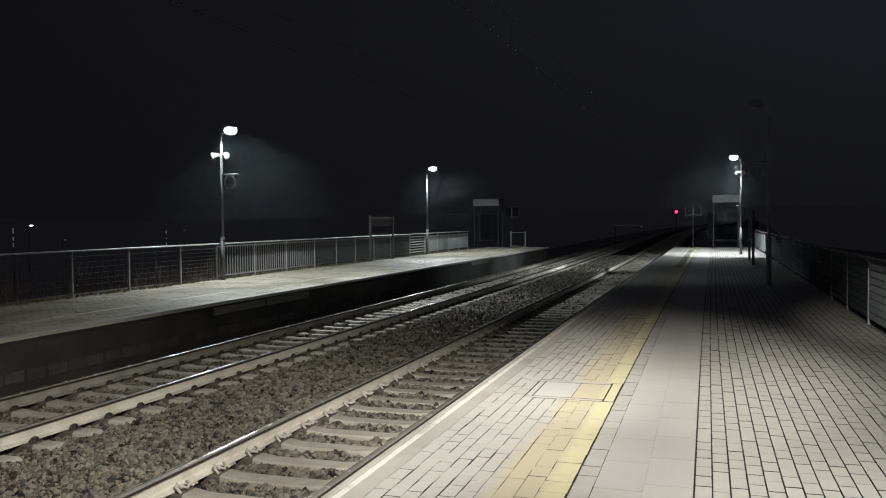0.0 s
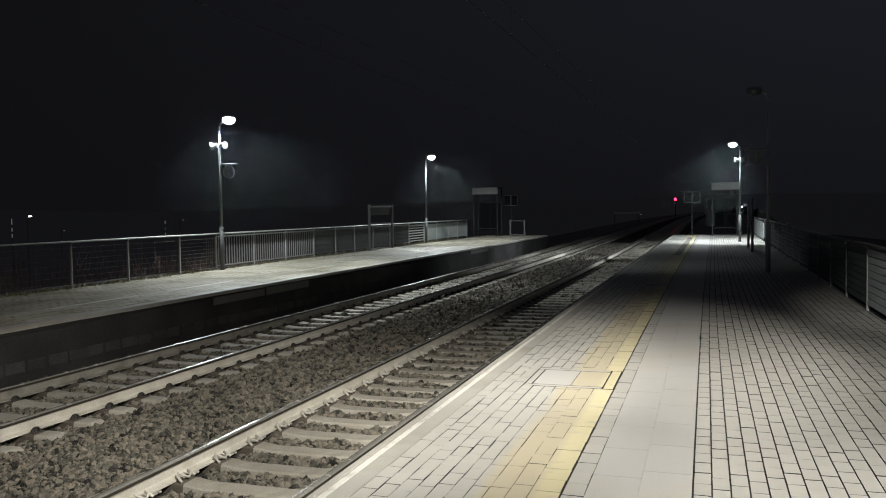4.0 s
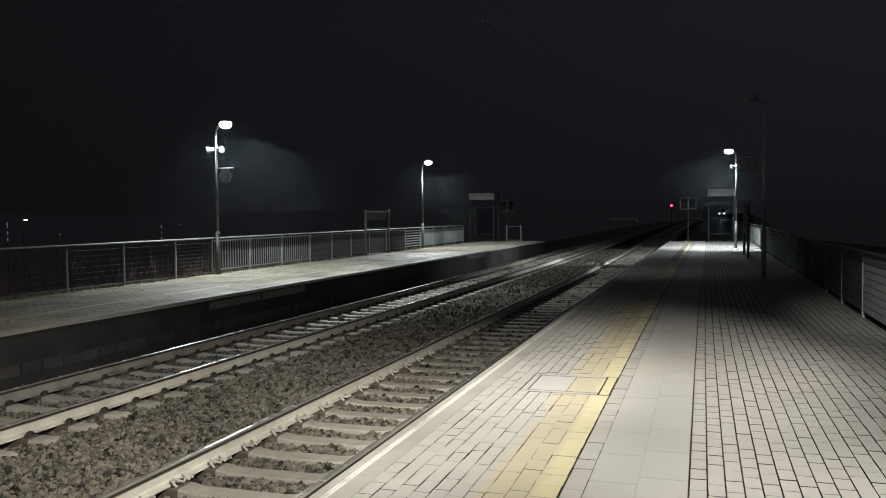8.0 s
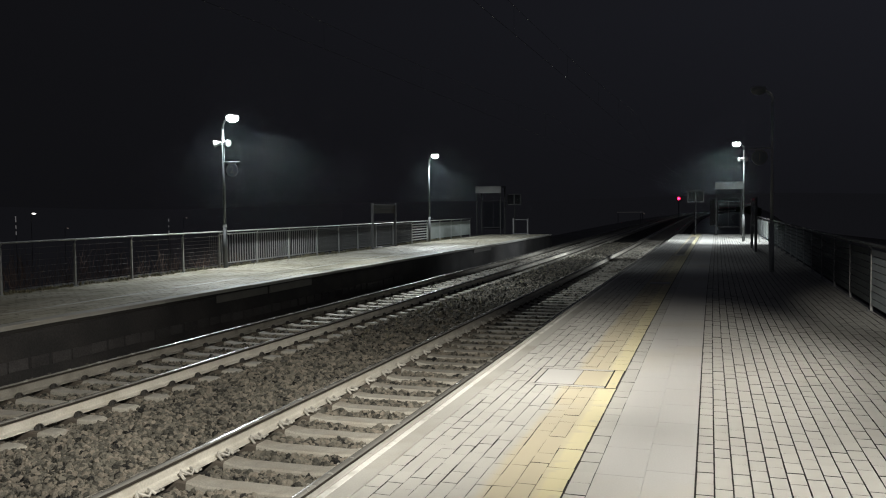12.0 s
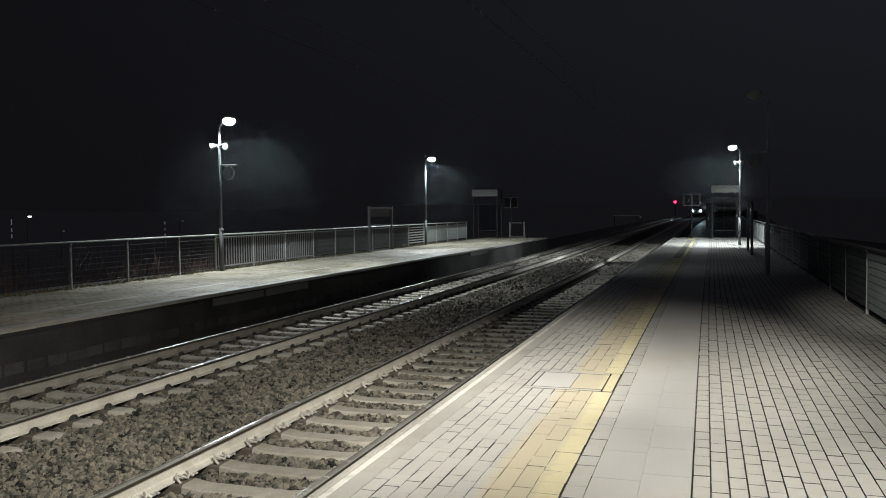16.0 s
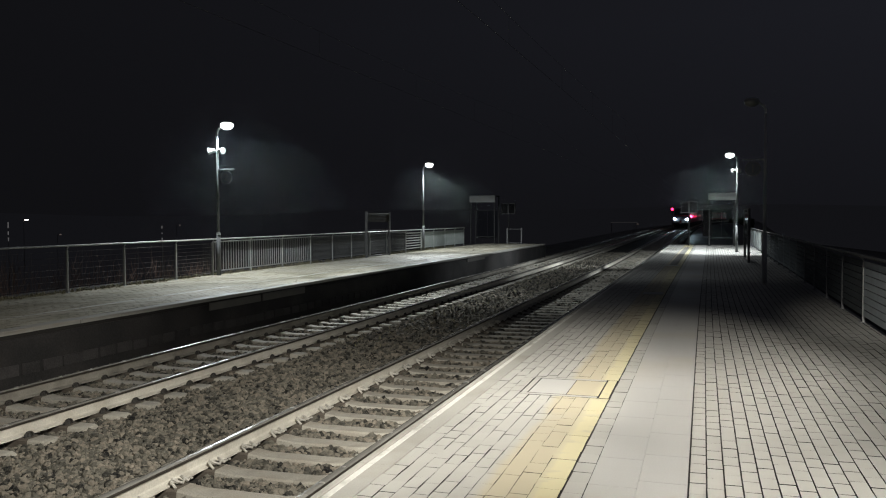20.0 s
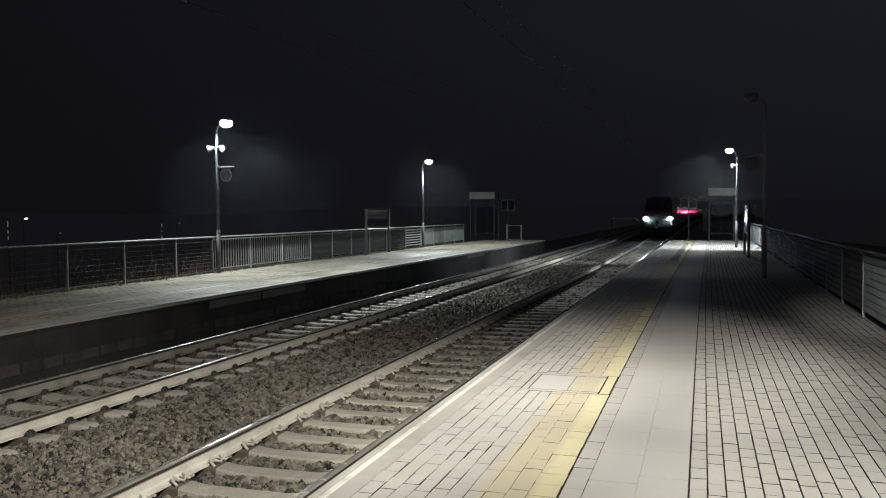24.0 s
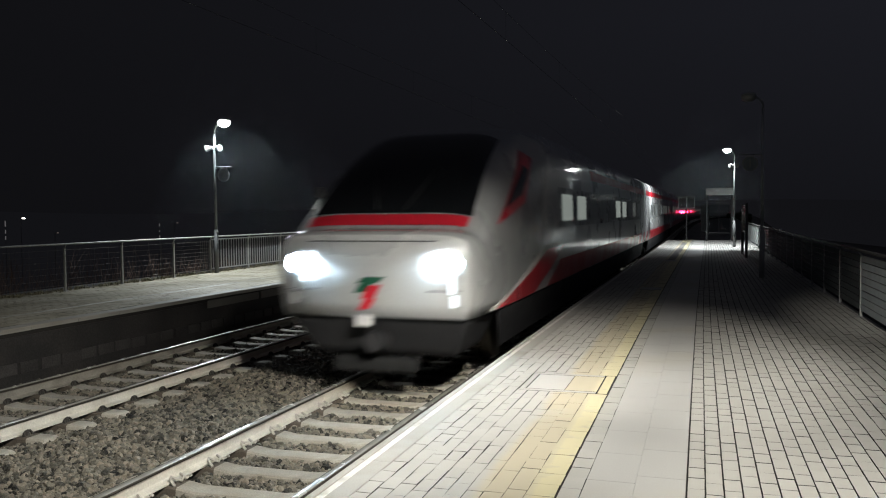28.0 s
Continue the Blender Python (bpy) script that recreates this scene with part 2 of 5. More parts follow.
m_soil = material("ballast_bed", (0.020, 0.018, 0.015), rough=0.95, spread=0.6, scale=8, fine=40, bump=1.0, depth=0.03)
# gloss added so the far ground picks up sky glow in place of haze
m_ground = material("half_glossy_earth_and_grass", (0.085, 0.078, 0.06), rough=0.45, spread=0.5, scale=0.4, fine=5, bump=0.6, depth=0.05)
m_rail = material("dusty_rail_side", (0.58, 0.555, 0.49), rough=0.75, metal=0.1, spread=0.2, scale=2.5, fine=50, bump=0.2, second=(0.50, 0.47, 0.405), second_scale=3)
# darker side for the outer rail of the far track
m_dullrail = material("darker_rail_side", (0.27, 0.255, 0.22), rough=0.8, metal=0.1, spread=0.25, scale=2.5, fine=50, bump=0.2, second=(0.20, 0.185, 0.16), second_scale=3)
m_railtop = material("polished_rail_head", (0.34, 0.33, 0.30), rough=0.22, metal=0.35, spread=0.15, scale=5, fine=200, bump=0.05, depth=0.002)
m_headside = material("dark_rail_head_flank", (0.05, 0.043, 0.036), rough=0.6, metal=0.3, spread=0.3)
m_stain = material("oily_sleeper_concrete", (0.10, 0.085, 0.068), rough=0.9, spread=0.4, scale=6, fine=60, bump=0.4)
m_paleclip = material("dusty_rail_clip", (0.50, 0.48, 0.43), rough=0.7, metal=0.1, spread=0.3, item=0.4)
m_clip = material("rail_clip_steel", (0.035, 0.032, 0.028), rough=0.7, metal=0.1, spread=0.3)
m_pad = material("pale_rail_pad", (0.40, 0.38, 0.34), rough=0.8, spread=0.3, item=0.4)
m_galv = material("galvanised_steel", (0.46, 0.47, 0.47), rough=0.45, metal=0.6, spread=0.15, scale=9, fine=90, bump=0.1)
m_fence = material("grey_painted_fence_steel", (0.40, 0.41, 0.40), rough=0.5, metal=0.3, spread=0.2, scale=7, fine=90, bump=0.1)
m_shelter = material("black_shelter_steel", (0.017, 0.0175, 0.018), rough=0.7, spread=0.2, spec=0.2)
m_hiding = material("dark_grey_panel", (0.004, 0.004, 0.0042), rough=0.9, spread=0.2, spec=0.05)
m_placard = material("brown_grey_timetable", (0.050, 0.046, 0.042), rough=0.8, spread=0.35, scale=1.5, spec=0.1)
m_glossy = material("glazed_dark_poster", (0.06, 0.062, 0.066), rough=0.16, spread=0.15, bump=0.05, coat=0.6)
# two tones of one board: the lamp's light close by is put into colour
m_board_shade = material("blue_grey_board_shaded", (0.14, 0.153, 0.16), rough=0.85, spread=0.25, scale=4, fine=60, bump=0.15, spec=0.06)
m_board_lit = material("blue_grey_lit_tone", (0.50, 0.55, 0.58), rough=0.8, spread=0.15, scale=4, fine=60, bump=0.1, spec=0.1)
m_bars = material("pale_grey_fence_bars", (0.30, 0.31, 0.31), rough=0.5, spread=0.15)
m_sheet = material("greenish_grey_sheet", (0.22, 0.245, 0.235), rough=0.6, spread=0.25, scale=3)
m_darksteel = material("dark_grey_steel", (0.09, 0.09, 0.09), rough=0.5, metal=0.4, spread=0.2)
m_pole = material("weathered_zinc_pole", (0.11, 0.115, 0.115), rough=0.6, metal=0.2, spread=0.2, scale=9, fine=90, bump=0.1)
# same zinc made paler for the unlit post, brightness added through its colour
m_zinc = material("zinc_paled_for_unlit_post", (0.52, 0.53, 0.54), rough=0.6, spread=0.15, scale=9, fine=90, bump=0.1)
m_horn = material("loudspeaker_grey_plastic", (0.24, 0.24, 0.235), rough=0.5, spread=0.1)
m_lampbody = material("lamp_housing_paint", (0.5, 0.5, 0.5), rough=0.4, spread=0.1)
m_lampglow = glowing("lamp_glass_lit", (0.95, 0.99, 1.0), 25)
m_lampoff = glass("lamp_glass_unlit", (0.30, 0.31, 0.31), 0.3)
m_sign = material("blue_sign_enamel", (0.19, 0.21, 0.26), rough=0.35, spread=0.1)
m_signwhite = material("white_sign_enamel", (0.30, 0.305, 0.305), rough=0.4, spread=0.05)
m_fascia = material("pale_grey_fascia", (0.16, 0.16, 0.155), rough=0.55, spread=0.15, scale=3)
m_screen = glass("black_screen", (0.012, 0.012, 0.013), 0.1)
m_pane = glass("clear_shelter_glass", (0.6, 0.65, 0.65), 0.02)
m_pane.node_tree.nodes["Principled BSDF"].inputs["Transmission Weight"].default_value = 1.0
m_pane.node_tree.nodes["Principled BSDF"].inputs["Coat Weight"].default_value = 0.0
m_pane.node_tree.nodes["Principled BSDF"].inputs["IOR"].default_value = 1.05
m_boardsteel = material("dark_painted_steel", (0.10, 0.10, 0.102), rough=0.5, metal=0.2, spread=0.2)
m_fencewire = material("rusty_fence_wire", (0.12, 0.112, 0.10), rough=0.7, metal=0.2, spread=0.3)
m_frame = material("dull_grey_display_frame", (0.085, 0.085, 0.085), rough=0.6, spread=0.15, spec=0.3)
m_dullsteel = material("dull_steel", (0.24, 0.245, 0.25), rough=0.5, metal=0.3, spread=0.2)
m_red_lens = glowing("red_signal_lens", (1.0, 0.02, 0.09), 9)
m_far_lamp = glowing("far_lamp_lens", (1.0, 0.93, 0.86), 5)
m_far_dim = glowing("far_dim_lens", (1.0, 0.8, 0.7), 0.12)
m_far_mast = glowing("far_mast_glow", (1.0, 0.95, 0.95), 0.10)
m_far_strip = glowing("far_strip_glow", (1.0, 0.95, 0.9), 0.014)
m_distance = glowing("night_haze_glow", (0.0056, 0.0057, 0.0070), 1.0)
m_weed = material("dry_weeds", (0.24, 0.22, 0.14), rough=0.9, spread=0.4, island=0.8, bump=0)
m_leaf = material("dark_leaves", (0.03, 0.04, 0.02), rough=0.8, spread=0.4, island=0.8, bump=0)
m_mesh = material("dull_grey_mesh", (0.16, 0.165, 0.165), rough=0.8, spread=0.25)
m_bush = material("bare_brown_bushes", (0.15, 0.105, 0.085), rough=0.95, spec=0.1, spread=0.4, island=0.8, bump=0)
m_strip = material("dark_grey_strip", (0.20, 0.195, 0.18), rough=0.85, spread=0.3, scale=3, fine=60)
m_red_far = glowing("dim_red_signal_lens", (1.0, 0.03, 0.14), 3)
m_wire = material("weathered_copper_wire", (0.16, 0.165, 0.155), rough=0.8, spread=0.2, spec=0.2)

# train
m_silver = material("silver_grey_train_paint", (0.42, 0.43, 0.43), rough=0.3, metal=0.15, spread=0.06, scale=0.7, fine=20, bump=0.02, coat=0.8)
m_flank = material("pale_grey_train_paint", (0.64, 0.645, 0.64), rough=0.3, spread=0.06, scale=0.7, fine=20, bump=0.02, coat=0.7)
m_trainred = material("red_train_paint", (0.50, 0.015, 0.03), rough=0.35, spread=0.06, scale=1, fine=20, bump=0.02, coat=0.5)
m_trainwhite = material("pale_train_stripe", (0.62, 0.61, 0.58), rough=0.35, spread=0.05)
m_traindark = material("dark_train_underframe", (0.028, 0.028, 0.030), rough=0.7, spread=0.3, scale=3, spec=0.2)
m_windowband = material("grey_window_band", (0.36, 0.37, 0.37), rough=0.3, spread=0.08, coat=0.6)
m_blind = material("drawn_blind_behind_glass", (0.40, 0.43, 0.42), rough=0.35, spread=0.12, scale=1.5, coat=0.5)
m_trainroof = material("dark_grey_train_roof", (0.10, 0.10, 0.105), rough=0.5, spread=0.15)
m_trainglass = glass("black_train_glass", (0.008, 0.009, 0.01), 0.04)
m_lit_window = glowing("lit_train_window", (0.78, 0.87, 0.80), 0.24, (0.02, 0.02, 0.02))
m_dim_window = glowing("dim_train_window", (0.80, 0.86, 0.80), 0.05, (0.02, 0.02, 0.02))
m_headlight = glowing("train_headlight_lens", (0.66, 0.86, 1.0), 150)
m_beam = glowing("train_projector_lens", (0.66, 0.86, 1.0), 70000)
m_headlow = glowing("train_low_light_lens", (0.88, 0.95, 1.0), 0.8)
m_green = material("green_mark_paint", (0.012, 0.075, 0.045), rough=0.4, spread=0.05)
m_bar = material("pale_bar_paint", (0.55, 0.55, 0.55), rough=0.5, spread=0.05)
m_wheel = material("train_wheel_steel", (0.16, 0.15, 0.14), rough=0.45, metal=0.8, spread=0.2)

# ---- building helpers ----


def mesh_data(name, verts, faces, mat, smooth=False):
    me = bpy.data.meshes.new(name)
    me.from_pydata([tuple(v) for v in verts], [], faces)
    me.materials.append(mat)
    if smooth:
        me.polygons.foreach_set("use_smooth", [True] * len(me.polygons))
    return me


def big_mesh(name, verts, quads, mat, side_mat=None):
    """A mesh of quads or triangles from arrays."""
    me = bpy.data.meshes.new(name)
    verts, quads = np.asarray(verts, np.float32), np.asarray(quads, np.int32)
    me.vertices.add(len(verts))
    me.vertices.foreach_set("co", verts.ravel())
    me.loops.add(quads.size)
    me.loops.foreach_set("vertex_index", quads.ravel())
    me.polygons.add(len(quads))
    me.polygons.foreach_set("loop_start", np.arange(0, quads.size, quads.shape[1], dtype=np.int32))
    me.polygons.foreach_set("use_smooth", np.zeros(len(quads), bool))
    me.update(calc_edges=True)
    me.materials.append(mat)
    if side_mat:
        me.materials.append(side_mat)
        slot = np.ones(len(quads), np.int32)
        slot[4::5] = 0
        me.polygons.foreach_set("material_index", slot)
    return me


def link(name, me, parent=None, label="", m=None):
    ob = new(name, me)
    if parent:
        ob.parent = parent
    if m is not None:
        ob.matrix_basis = m
    if label:
        tagged(ob, label)
    return ob


def part(name, bm, mat, parent, label="", smooth=False, m=None):
    me = bpy.data.meshes.new(name)
    bm.to_mesh(me)
    bm.free()
    me.materials.append(mat)
    if smooth:
        me.polygons.foreach_set("use_smooth", [True] * len(me.polygons))
    return link(name, me, parent, label, m)


def thing(name, label, category, group="", kind="", m=None):
    ob = new(name)
    ob.empty_display_size = 0.1
    if m is not None:
        ob.matrix_basis = m
    return tagged(ob, label, category, group, kind)


def box(bm, cx, cy, cz, sx, sy, sz, bevel=0.0, m=None):
    g = bmesh.ops.create_cube(bm, size=1)["verts"]
    bmesh.ops.scale(bm, vec=(sx, sy, sz), verts=g)
    if bevel:
        es = list({e for v in g for e in v.link_edges})
        g = bmesh.ops.bevel(bm, geom=es, offset=bevel, segments=2, affect="EDGES", profile=0.5)["verts"]
        g = list({v for f in [f for v in g for f in v.link_faces] for v in f.verts})
    bmesh.ops.translate(bm, vec=(cx, cy, cz), verts=g)
    if m is not None:
        bmesh.ops.transform(bm, matrix=m, verts=g)
    return bm


def one_box(cx, cy, cz, sx, sy, sz, bevel=0.0):
    return box(bmesh.new(), cx, cy, cz, sx, sy, sz, bevel)


def tube(bm, a, b, r1, r2=None, sides=12):
    a, b = Vector(a), Vector(b)
    d = b - a
    g = bmesh.ops.create_cone(bm, cap_ends=True, segments=sides, radius1=r1, radius2=r1 if r2 is None else r2, depth=d.length)["verts"]
    m = Matrix.Translation((a + b) / 2) @ d.to_track_quat("Z", "Y").to_matrix().to_4x4()
    bmesh.ops.transform(bm, matrix=m, verts=g)
    return bm


def one_tube(a, b, r1, r2=None, sides=12):
    return tube(bmesh.new(), a, b, r1, r2, sides)


def pipe(bm, points, r, sides=6):
    """A bent rod through the points."""
    pts = [Vector(p) for p in points]
    rings = []
    for i, p in enumerate(pts):
        d = (pts[min(i + 1, len(pts) - 1)] - pts[max(i - 1, 0)]).normalized()
        side = d.cross(Vector((0.13, 0.21, 0.97))).normalized()
        up = side.cross(d)
        rings.append([bm.verts.new(p + r * (math.cos(a) * side + math.sin(a) * up)) for a in [2 * math.pi * k / sides for k in range(sides)]])
    for a, b in zip(rings, rings[1:]):
        for k in range(sides):
            bm.faces.new((a[k], a[(k + 1) % sides], b[(k + 1) % sides], b[k]))
    bm.faces.new(rings[0][::-1])
    bm.faces.new(rings[-1])
    return bm


def sweep(profile, ys, x0, z0, climb_on=True, closed=True):
    """A cross-section (x, z) carried along the bend."""
    verts, faces = [], []
    n = len(profile)
    for y in ys:
        bx, bz = x0 + bend(y), z0 + (climb(y) if climb_on else 0)
        verts += [(bx + px, y, bz + pz) for px, pz in profile]
    for i in range(len(ys) - 1):
        for k in range(n if closed else n - 1):
            a, b = i * n + k, i * n + (k + 1) % n
            faces.append((a, b, b + n, a + n))
    if closed:
        faces.append(tuple(range(n)))
        faces.append(tuple(range((len(ys) - 1) * n, len(ys) * n))[::-1])
    return verts, faces


def text_mesh(words, size, thick):
    cu = bpy.data.curves.new("lettering", "FONT")
    cu.body, cu.size, cu.extrude = words, size, thick
    cu.align_x, cu.align_y = "CENTER", "CENTER"
    ob = new("lettering", cu)
    bpy.context.view_layer.update()
    me = bpy.data.meshes.new_from_object(ob.evaluated_get(bpy.context.evaluated_depsgraph_get()))
    bpy.data.objects.remove(ob)
    return me

# ---- ground ----


def build_ground():
    def height(x, y):
        off = x - bend(min(max(y, 0), 900))
        out = max(0.0, -15 - off, off - 3.6)
        # the slope falls steeply to leave the glowing ring in view beyond the fence
        z = -1.25 - min(out, 14) * (0.7 if off > 0 else 0.3) - 0.12 * min(max(0.0, out - 14), 700)
        return z + (climb(max(y, 0)) if out < 14 else 0)
    xs = [-4000, -1500, -600, -300, -160, -90, -60, -40, -29, -24, -20, -17, -15, -11.9, -10, -6, -2.1, 1.5, 3.1, 5, 9, 13, 17, 30, 60, 120, 300, 1000, 4000]
    ys = [-4000, -600, -100, -30, -10, 0, 10, 20, 30, 40, 50, 60, 80, 100, 120, 150, 190, 230, 290, 350, 420, 500, 600, 900, 4000]
    verts = []
    for y in ys:
        for x in xs:
            shift = bend(min(max(y, 0), 900)) if abs(x) < 40 else 0
            verts.append((x + shift, y, height(x + shift, y)))
    n = len(xs)
    faces = [(j * n + i, j * n + i + 1, j * n + n + i + 1, j * n + n + i) for j in range(len(ys) - 1) for i in range(n - 1)]
    tagged(link("ground", mesh_data("ground", verts, faces, m_ground)), "dark bare earth falling away beside the railway", "ground", kind="structure")
    # the dark hazy distance all round: a ring whose own glow stands for haze
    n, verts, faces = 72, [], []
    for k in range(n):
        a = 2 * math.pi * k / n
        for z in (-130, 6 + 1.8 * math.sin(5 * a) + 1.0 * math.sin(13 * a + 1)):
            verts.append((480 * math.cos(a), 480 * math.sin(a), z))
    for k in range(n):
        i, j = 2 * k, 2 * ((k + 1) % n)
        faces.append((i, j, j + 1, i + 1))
    tagged(link("backdrop", mesh_data("backdrop", verts, faces, m_distance)), "hazy dark distance under the night sky, drawn as a glowing ring", "backdrop", kind="structure")


build_ground()


def build_bed():
    ys = [-12, -4, 0, 4, 8, 12, 16, 20, 26, 32, 40, 48, 56, 70, 90, 120, 150, 190, 230, 280, 340, 400, 480, 600]
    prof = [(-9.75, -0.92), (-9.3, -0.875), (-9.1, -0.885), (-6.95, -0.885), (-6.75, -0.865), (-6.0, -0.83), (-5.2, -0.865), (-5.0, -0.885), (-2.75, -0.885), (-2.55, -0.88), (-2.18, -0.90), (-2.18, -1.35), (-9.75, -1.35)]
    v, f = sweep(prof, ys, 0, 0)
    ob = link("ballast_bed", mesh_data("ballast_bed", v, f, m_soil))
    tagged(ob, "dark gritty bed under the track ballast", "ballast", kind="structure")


build_bed()


def blunt_stone():
    """Corners and twelve rhombic faces of a blunt stone."""
    corners = [(x, y, z) for x in (-1, 1) for y in (-1, 1) for z in (-1, 1)]
    caps = [(-1, 0, 0), (1, 0, 0), (0, -1, 0), (0, 1, 0), (0, 0, -1), (0, 0, 1)]
    faces = []
    for i, a in enumerate(corners):
        for j, b in enumerate(corners):
            same = [k for k in range(3) if a[k] == b[k]]
            if j > i and len(same) == 2:
                u, w = [8 + 2 * k + (a[k] > 0) for k in same]
                turn = Vector(caps[w - 8]).cross(Vector(caps[u - 8])).dot(Vector(b) - Vector(a))
                faces.append((i, u, j, w) if turn > 0 else (i, w, j, u))
    return np.array([tuple(0.44 * v for v in c) for c in corners] + [tuple(0.66 * v for v in c) for c in caps]), np.array(faces)


def stones(count, x0, x1, y0, y1, size, seed, blunt=False):
    """Broken stones strewn over the bed, clear of the sleepers' tops."""
    rng = np.random.default_rng(seed)
    x, y = rng.uniform(x0, x1, count), rng.uniform(y0, y1, count)
    keep = np.ones(count, bool)
    for centre, phase in ((NEAR_TRACK, 7.488), (FAR_TRACK, 7.239)):
        across = np.abs(x - centre)
        along = np.abs((y - phase + 0.3) % 0.6 - 0.3)
        on = (across < 1.19) & (along < 0.125)
        keep &= ~on | (rng.random(count) < 0.005)
        keep &= np.abs(across - 0.7525) > 0.09
    x, y = x[keep], y[keep]
    n = len(x)
    z = np.interp(x, [-9.75, -9.3, -9.1, -6.95, -6.75, -6.0, -5.2, -5.0, -2.75, -2.55, -2.18], [-0.92, -0.875, -0.878, -0.878, -0.86, -0.83, -0.86, -0.878, -0.878, -0.88, -0.90])
    s = size * rng.uniform(0.55, 1.35, n)
    z = z + s * rng.uniform(-0.25, 0.55, n) + 0.02 * np.sin(x * 7 + 3 * np.sin(y * 5)) * np.cos(y * 6.3)
    if blunt:
        solid, quads = blunt_stone()
    else:
        solid = np.array([(-1, -1, -1), (1, -1, -1), (1, 1, -1), (-1, 1, -1), (-1, -1, 1), (1, -1, 1), (1, 1, 1), (-1, 1, 1)], float) * 0.5
        quads = np.array([(0, 3, 2, 1), (4, 5, 6, 7), (0, 1, 5, 4), (1, 2, 6, 5), (2, 3, 7, 6), (3, 0, 4, 7)])
    k = len(solid)
    p = solid[None] * (1 + rng.uniform(-0.42 if blunt else -0.5, 0.25, (n, k, 3))) * np.array([1.15, 0.95, 0.75])
    q = rng.normal(size=(n, 4))
    q /= np.linalg.norm(q, axis=1)[:, None]
    w, a, b, c = q.T
    rot = np.stack([1 - 2 * (b * b + c * c), 2 * (a * b - c * w), 2 * (a * c + b * w), 2 * (a * b + c * w), 1 - 2 * (a * a + c * c), 2 * (b * c - a * w),
                    2 * (a * c - b * w), 2 * (b * c + a * w), 1 - 2 * (a * a + b * b)], -1).reshape(n, 3, 3)
    p = np.einsum("nij,nkj->nki", rot, p) * s[:, None, None]
    bx = np.array([bend(v) for v in y])
    bz = np.array([climb(v) for v in y])
    p += np.stack([x + bx, y, z + bz], -1)[:, None, :]
    f = quads[None] + np.arange(n)[:, None, None] * k
    return p.reshape(-1, 3), f.reshape(-1, 4)


def build_stones():
    for i, (count, y0, y1, size) in enumerate(((60000, 3.2, 9, 0.049), (42000, 9, 13, 0.056), (50000, 13, 25, 0.060), (44000, 25, 56, 0.064), (36000, -7, 3.2, 0.060))):
        v, f = stones(count, -9.7, -2.2, y0, y1, size, 10 + i, i == 0)
        ob = link("ballast", big_mesh("ballast", v, f, m_stone))
        tagged(ob, "brown-grey broken stone ballast between the sleepers", "ballast", kind="stuff")


build_stones()

# ---- tracks ----
RAIL_BODY = [(-0.075, -0.172), (0.075, -0.172), (0.075, -0.160), (0.02, -0.145), (0.009, -0.13), (0.009, -0.05), (0.030, -0.040),
             (-0.030, -0.040), (-0.009, -0.05), (-0.009, -0.13), (-0.02, -0.145), (-0.075, -0.160)]
RAIL_HEAD = [(-0.033, -0.041), (0.033, -0.041), (0.036, -0.014), (-0.036, -0.014)]
RAIL_TOP = [(0.036, -0.014), (0.034, -0.007), (0.027, -0.0025), (0.013, -0.0005), (0.0, 0.0), (-0.013, -0.0005), (-0.027, -0.0025), (-0.034, -0.007), (-0.036, -0.014)]
RAIL_YS = [-12, -6, 0, 3, 6, 9, 12, 15, 18, 21, 24, 28, 32, 36, 40, 45, 50, 55, 62, 70, 79, 90, 105, 120, 137, 154, 172, 189, 207, 225, 247, 270, 290, 312, 335, 357, 375, 390, 425, 460, 530, 600]


def sleeper_mesh():
    """A concrete sleeper: raised rail seats, a lower waist, sloping flanks."""
    verts, faces = [], []
    stations = [(-1.19, 0.0), (-1.15, 0.012), (-0.95, 0.012), (-0.58, 0.012), (-0.40, -0.012), (0.40, -0.012), (0.58, 0.012), (0.95, 0.012), (1.15, 0.012), (1.19, 0.0)]
    for x, top in stations:
        for w, z in ((0.14, -0.2), (0.115, top - 0.018), (0.10, top), (-0.10, top), (-0.115, top - 0.018), (-0.14, -0.2)):
            verts.append((x, w, z))
    for i in range(len(stations) - 1):
        for k in range(5):
            a = i * 6 + k
            faces.append((a, a + 6, a + 7, a + 1))
    faces += [tuple(range(6)), tuple(range(54, 60))[::-1]]
    me = mesh_data("sleeper", verts, faces, m_sleeper)
    me.materials.append(m_stain)
    for i, q in enumerate(me.polygons[:45]):
        q.material_index = 1 if i // 5 in (2, 6) else 0
    return me


def clip_mesh(mat, pale):
    """A sprung steel clip: a pale wavy spring, or a dark arched one with its bolt."""
    bm = bmesh.new()
    if pale:
        pipe(bm, [(0.03, -0.085, 0.0), (-0.02, -0.065, 0.035), (-0.035, -0.035, 0.05), (0.0, -0.015, 0.03), (0.035, 0.0, 0.02), (0.03, 0.03, 0.04), (-0.01, 0.055, 0.05), (0.03, 0.085, 0.01)], 0.0115, 6)
    else:
        pipe(bm, [(0.02, -0.06, -0.02), (0.0, -0.052, 0.03), (0.0, -0.03, 0.058), (0.0, 0.0, 0.066), (0.0, 0.03, 0.058), (0.0, 0.052, 0.03), (0.02, 0.06, -0.02)], 0.016, 6)
        tube(bm, (0.0, 0, -0.02), (0.0, 0, 0.05), 0.03, 0.018, 8)
    me = bpy.data.meshes.new("rail_clip")
    bm.to_mesh(me)
    bm.free()
    me.materials.append(mat)
    return me


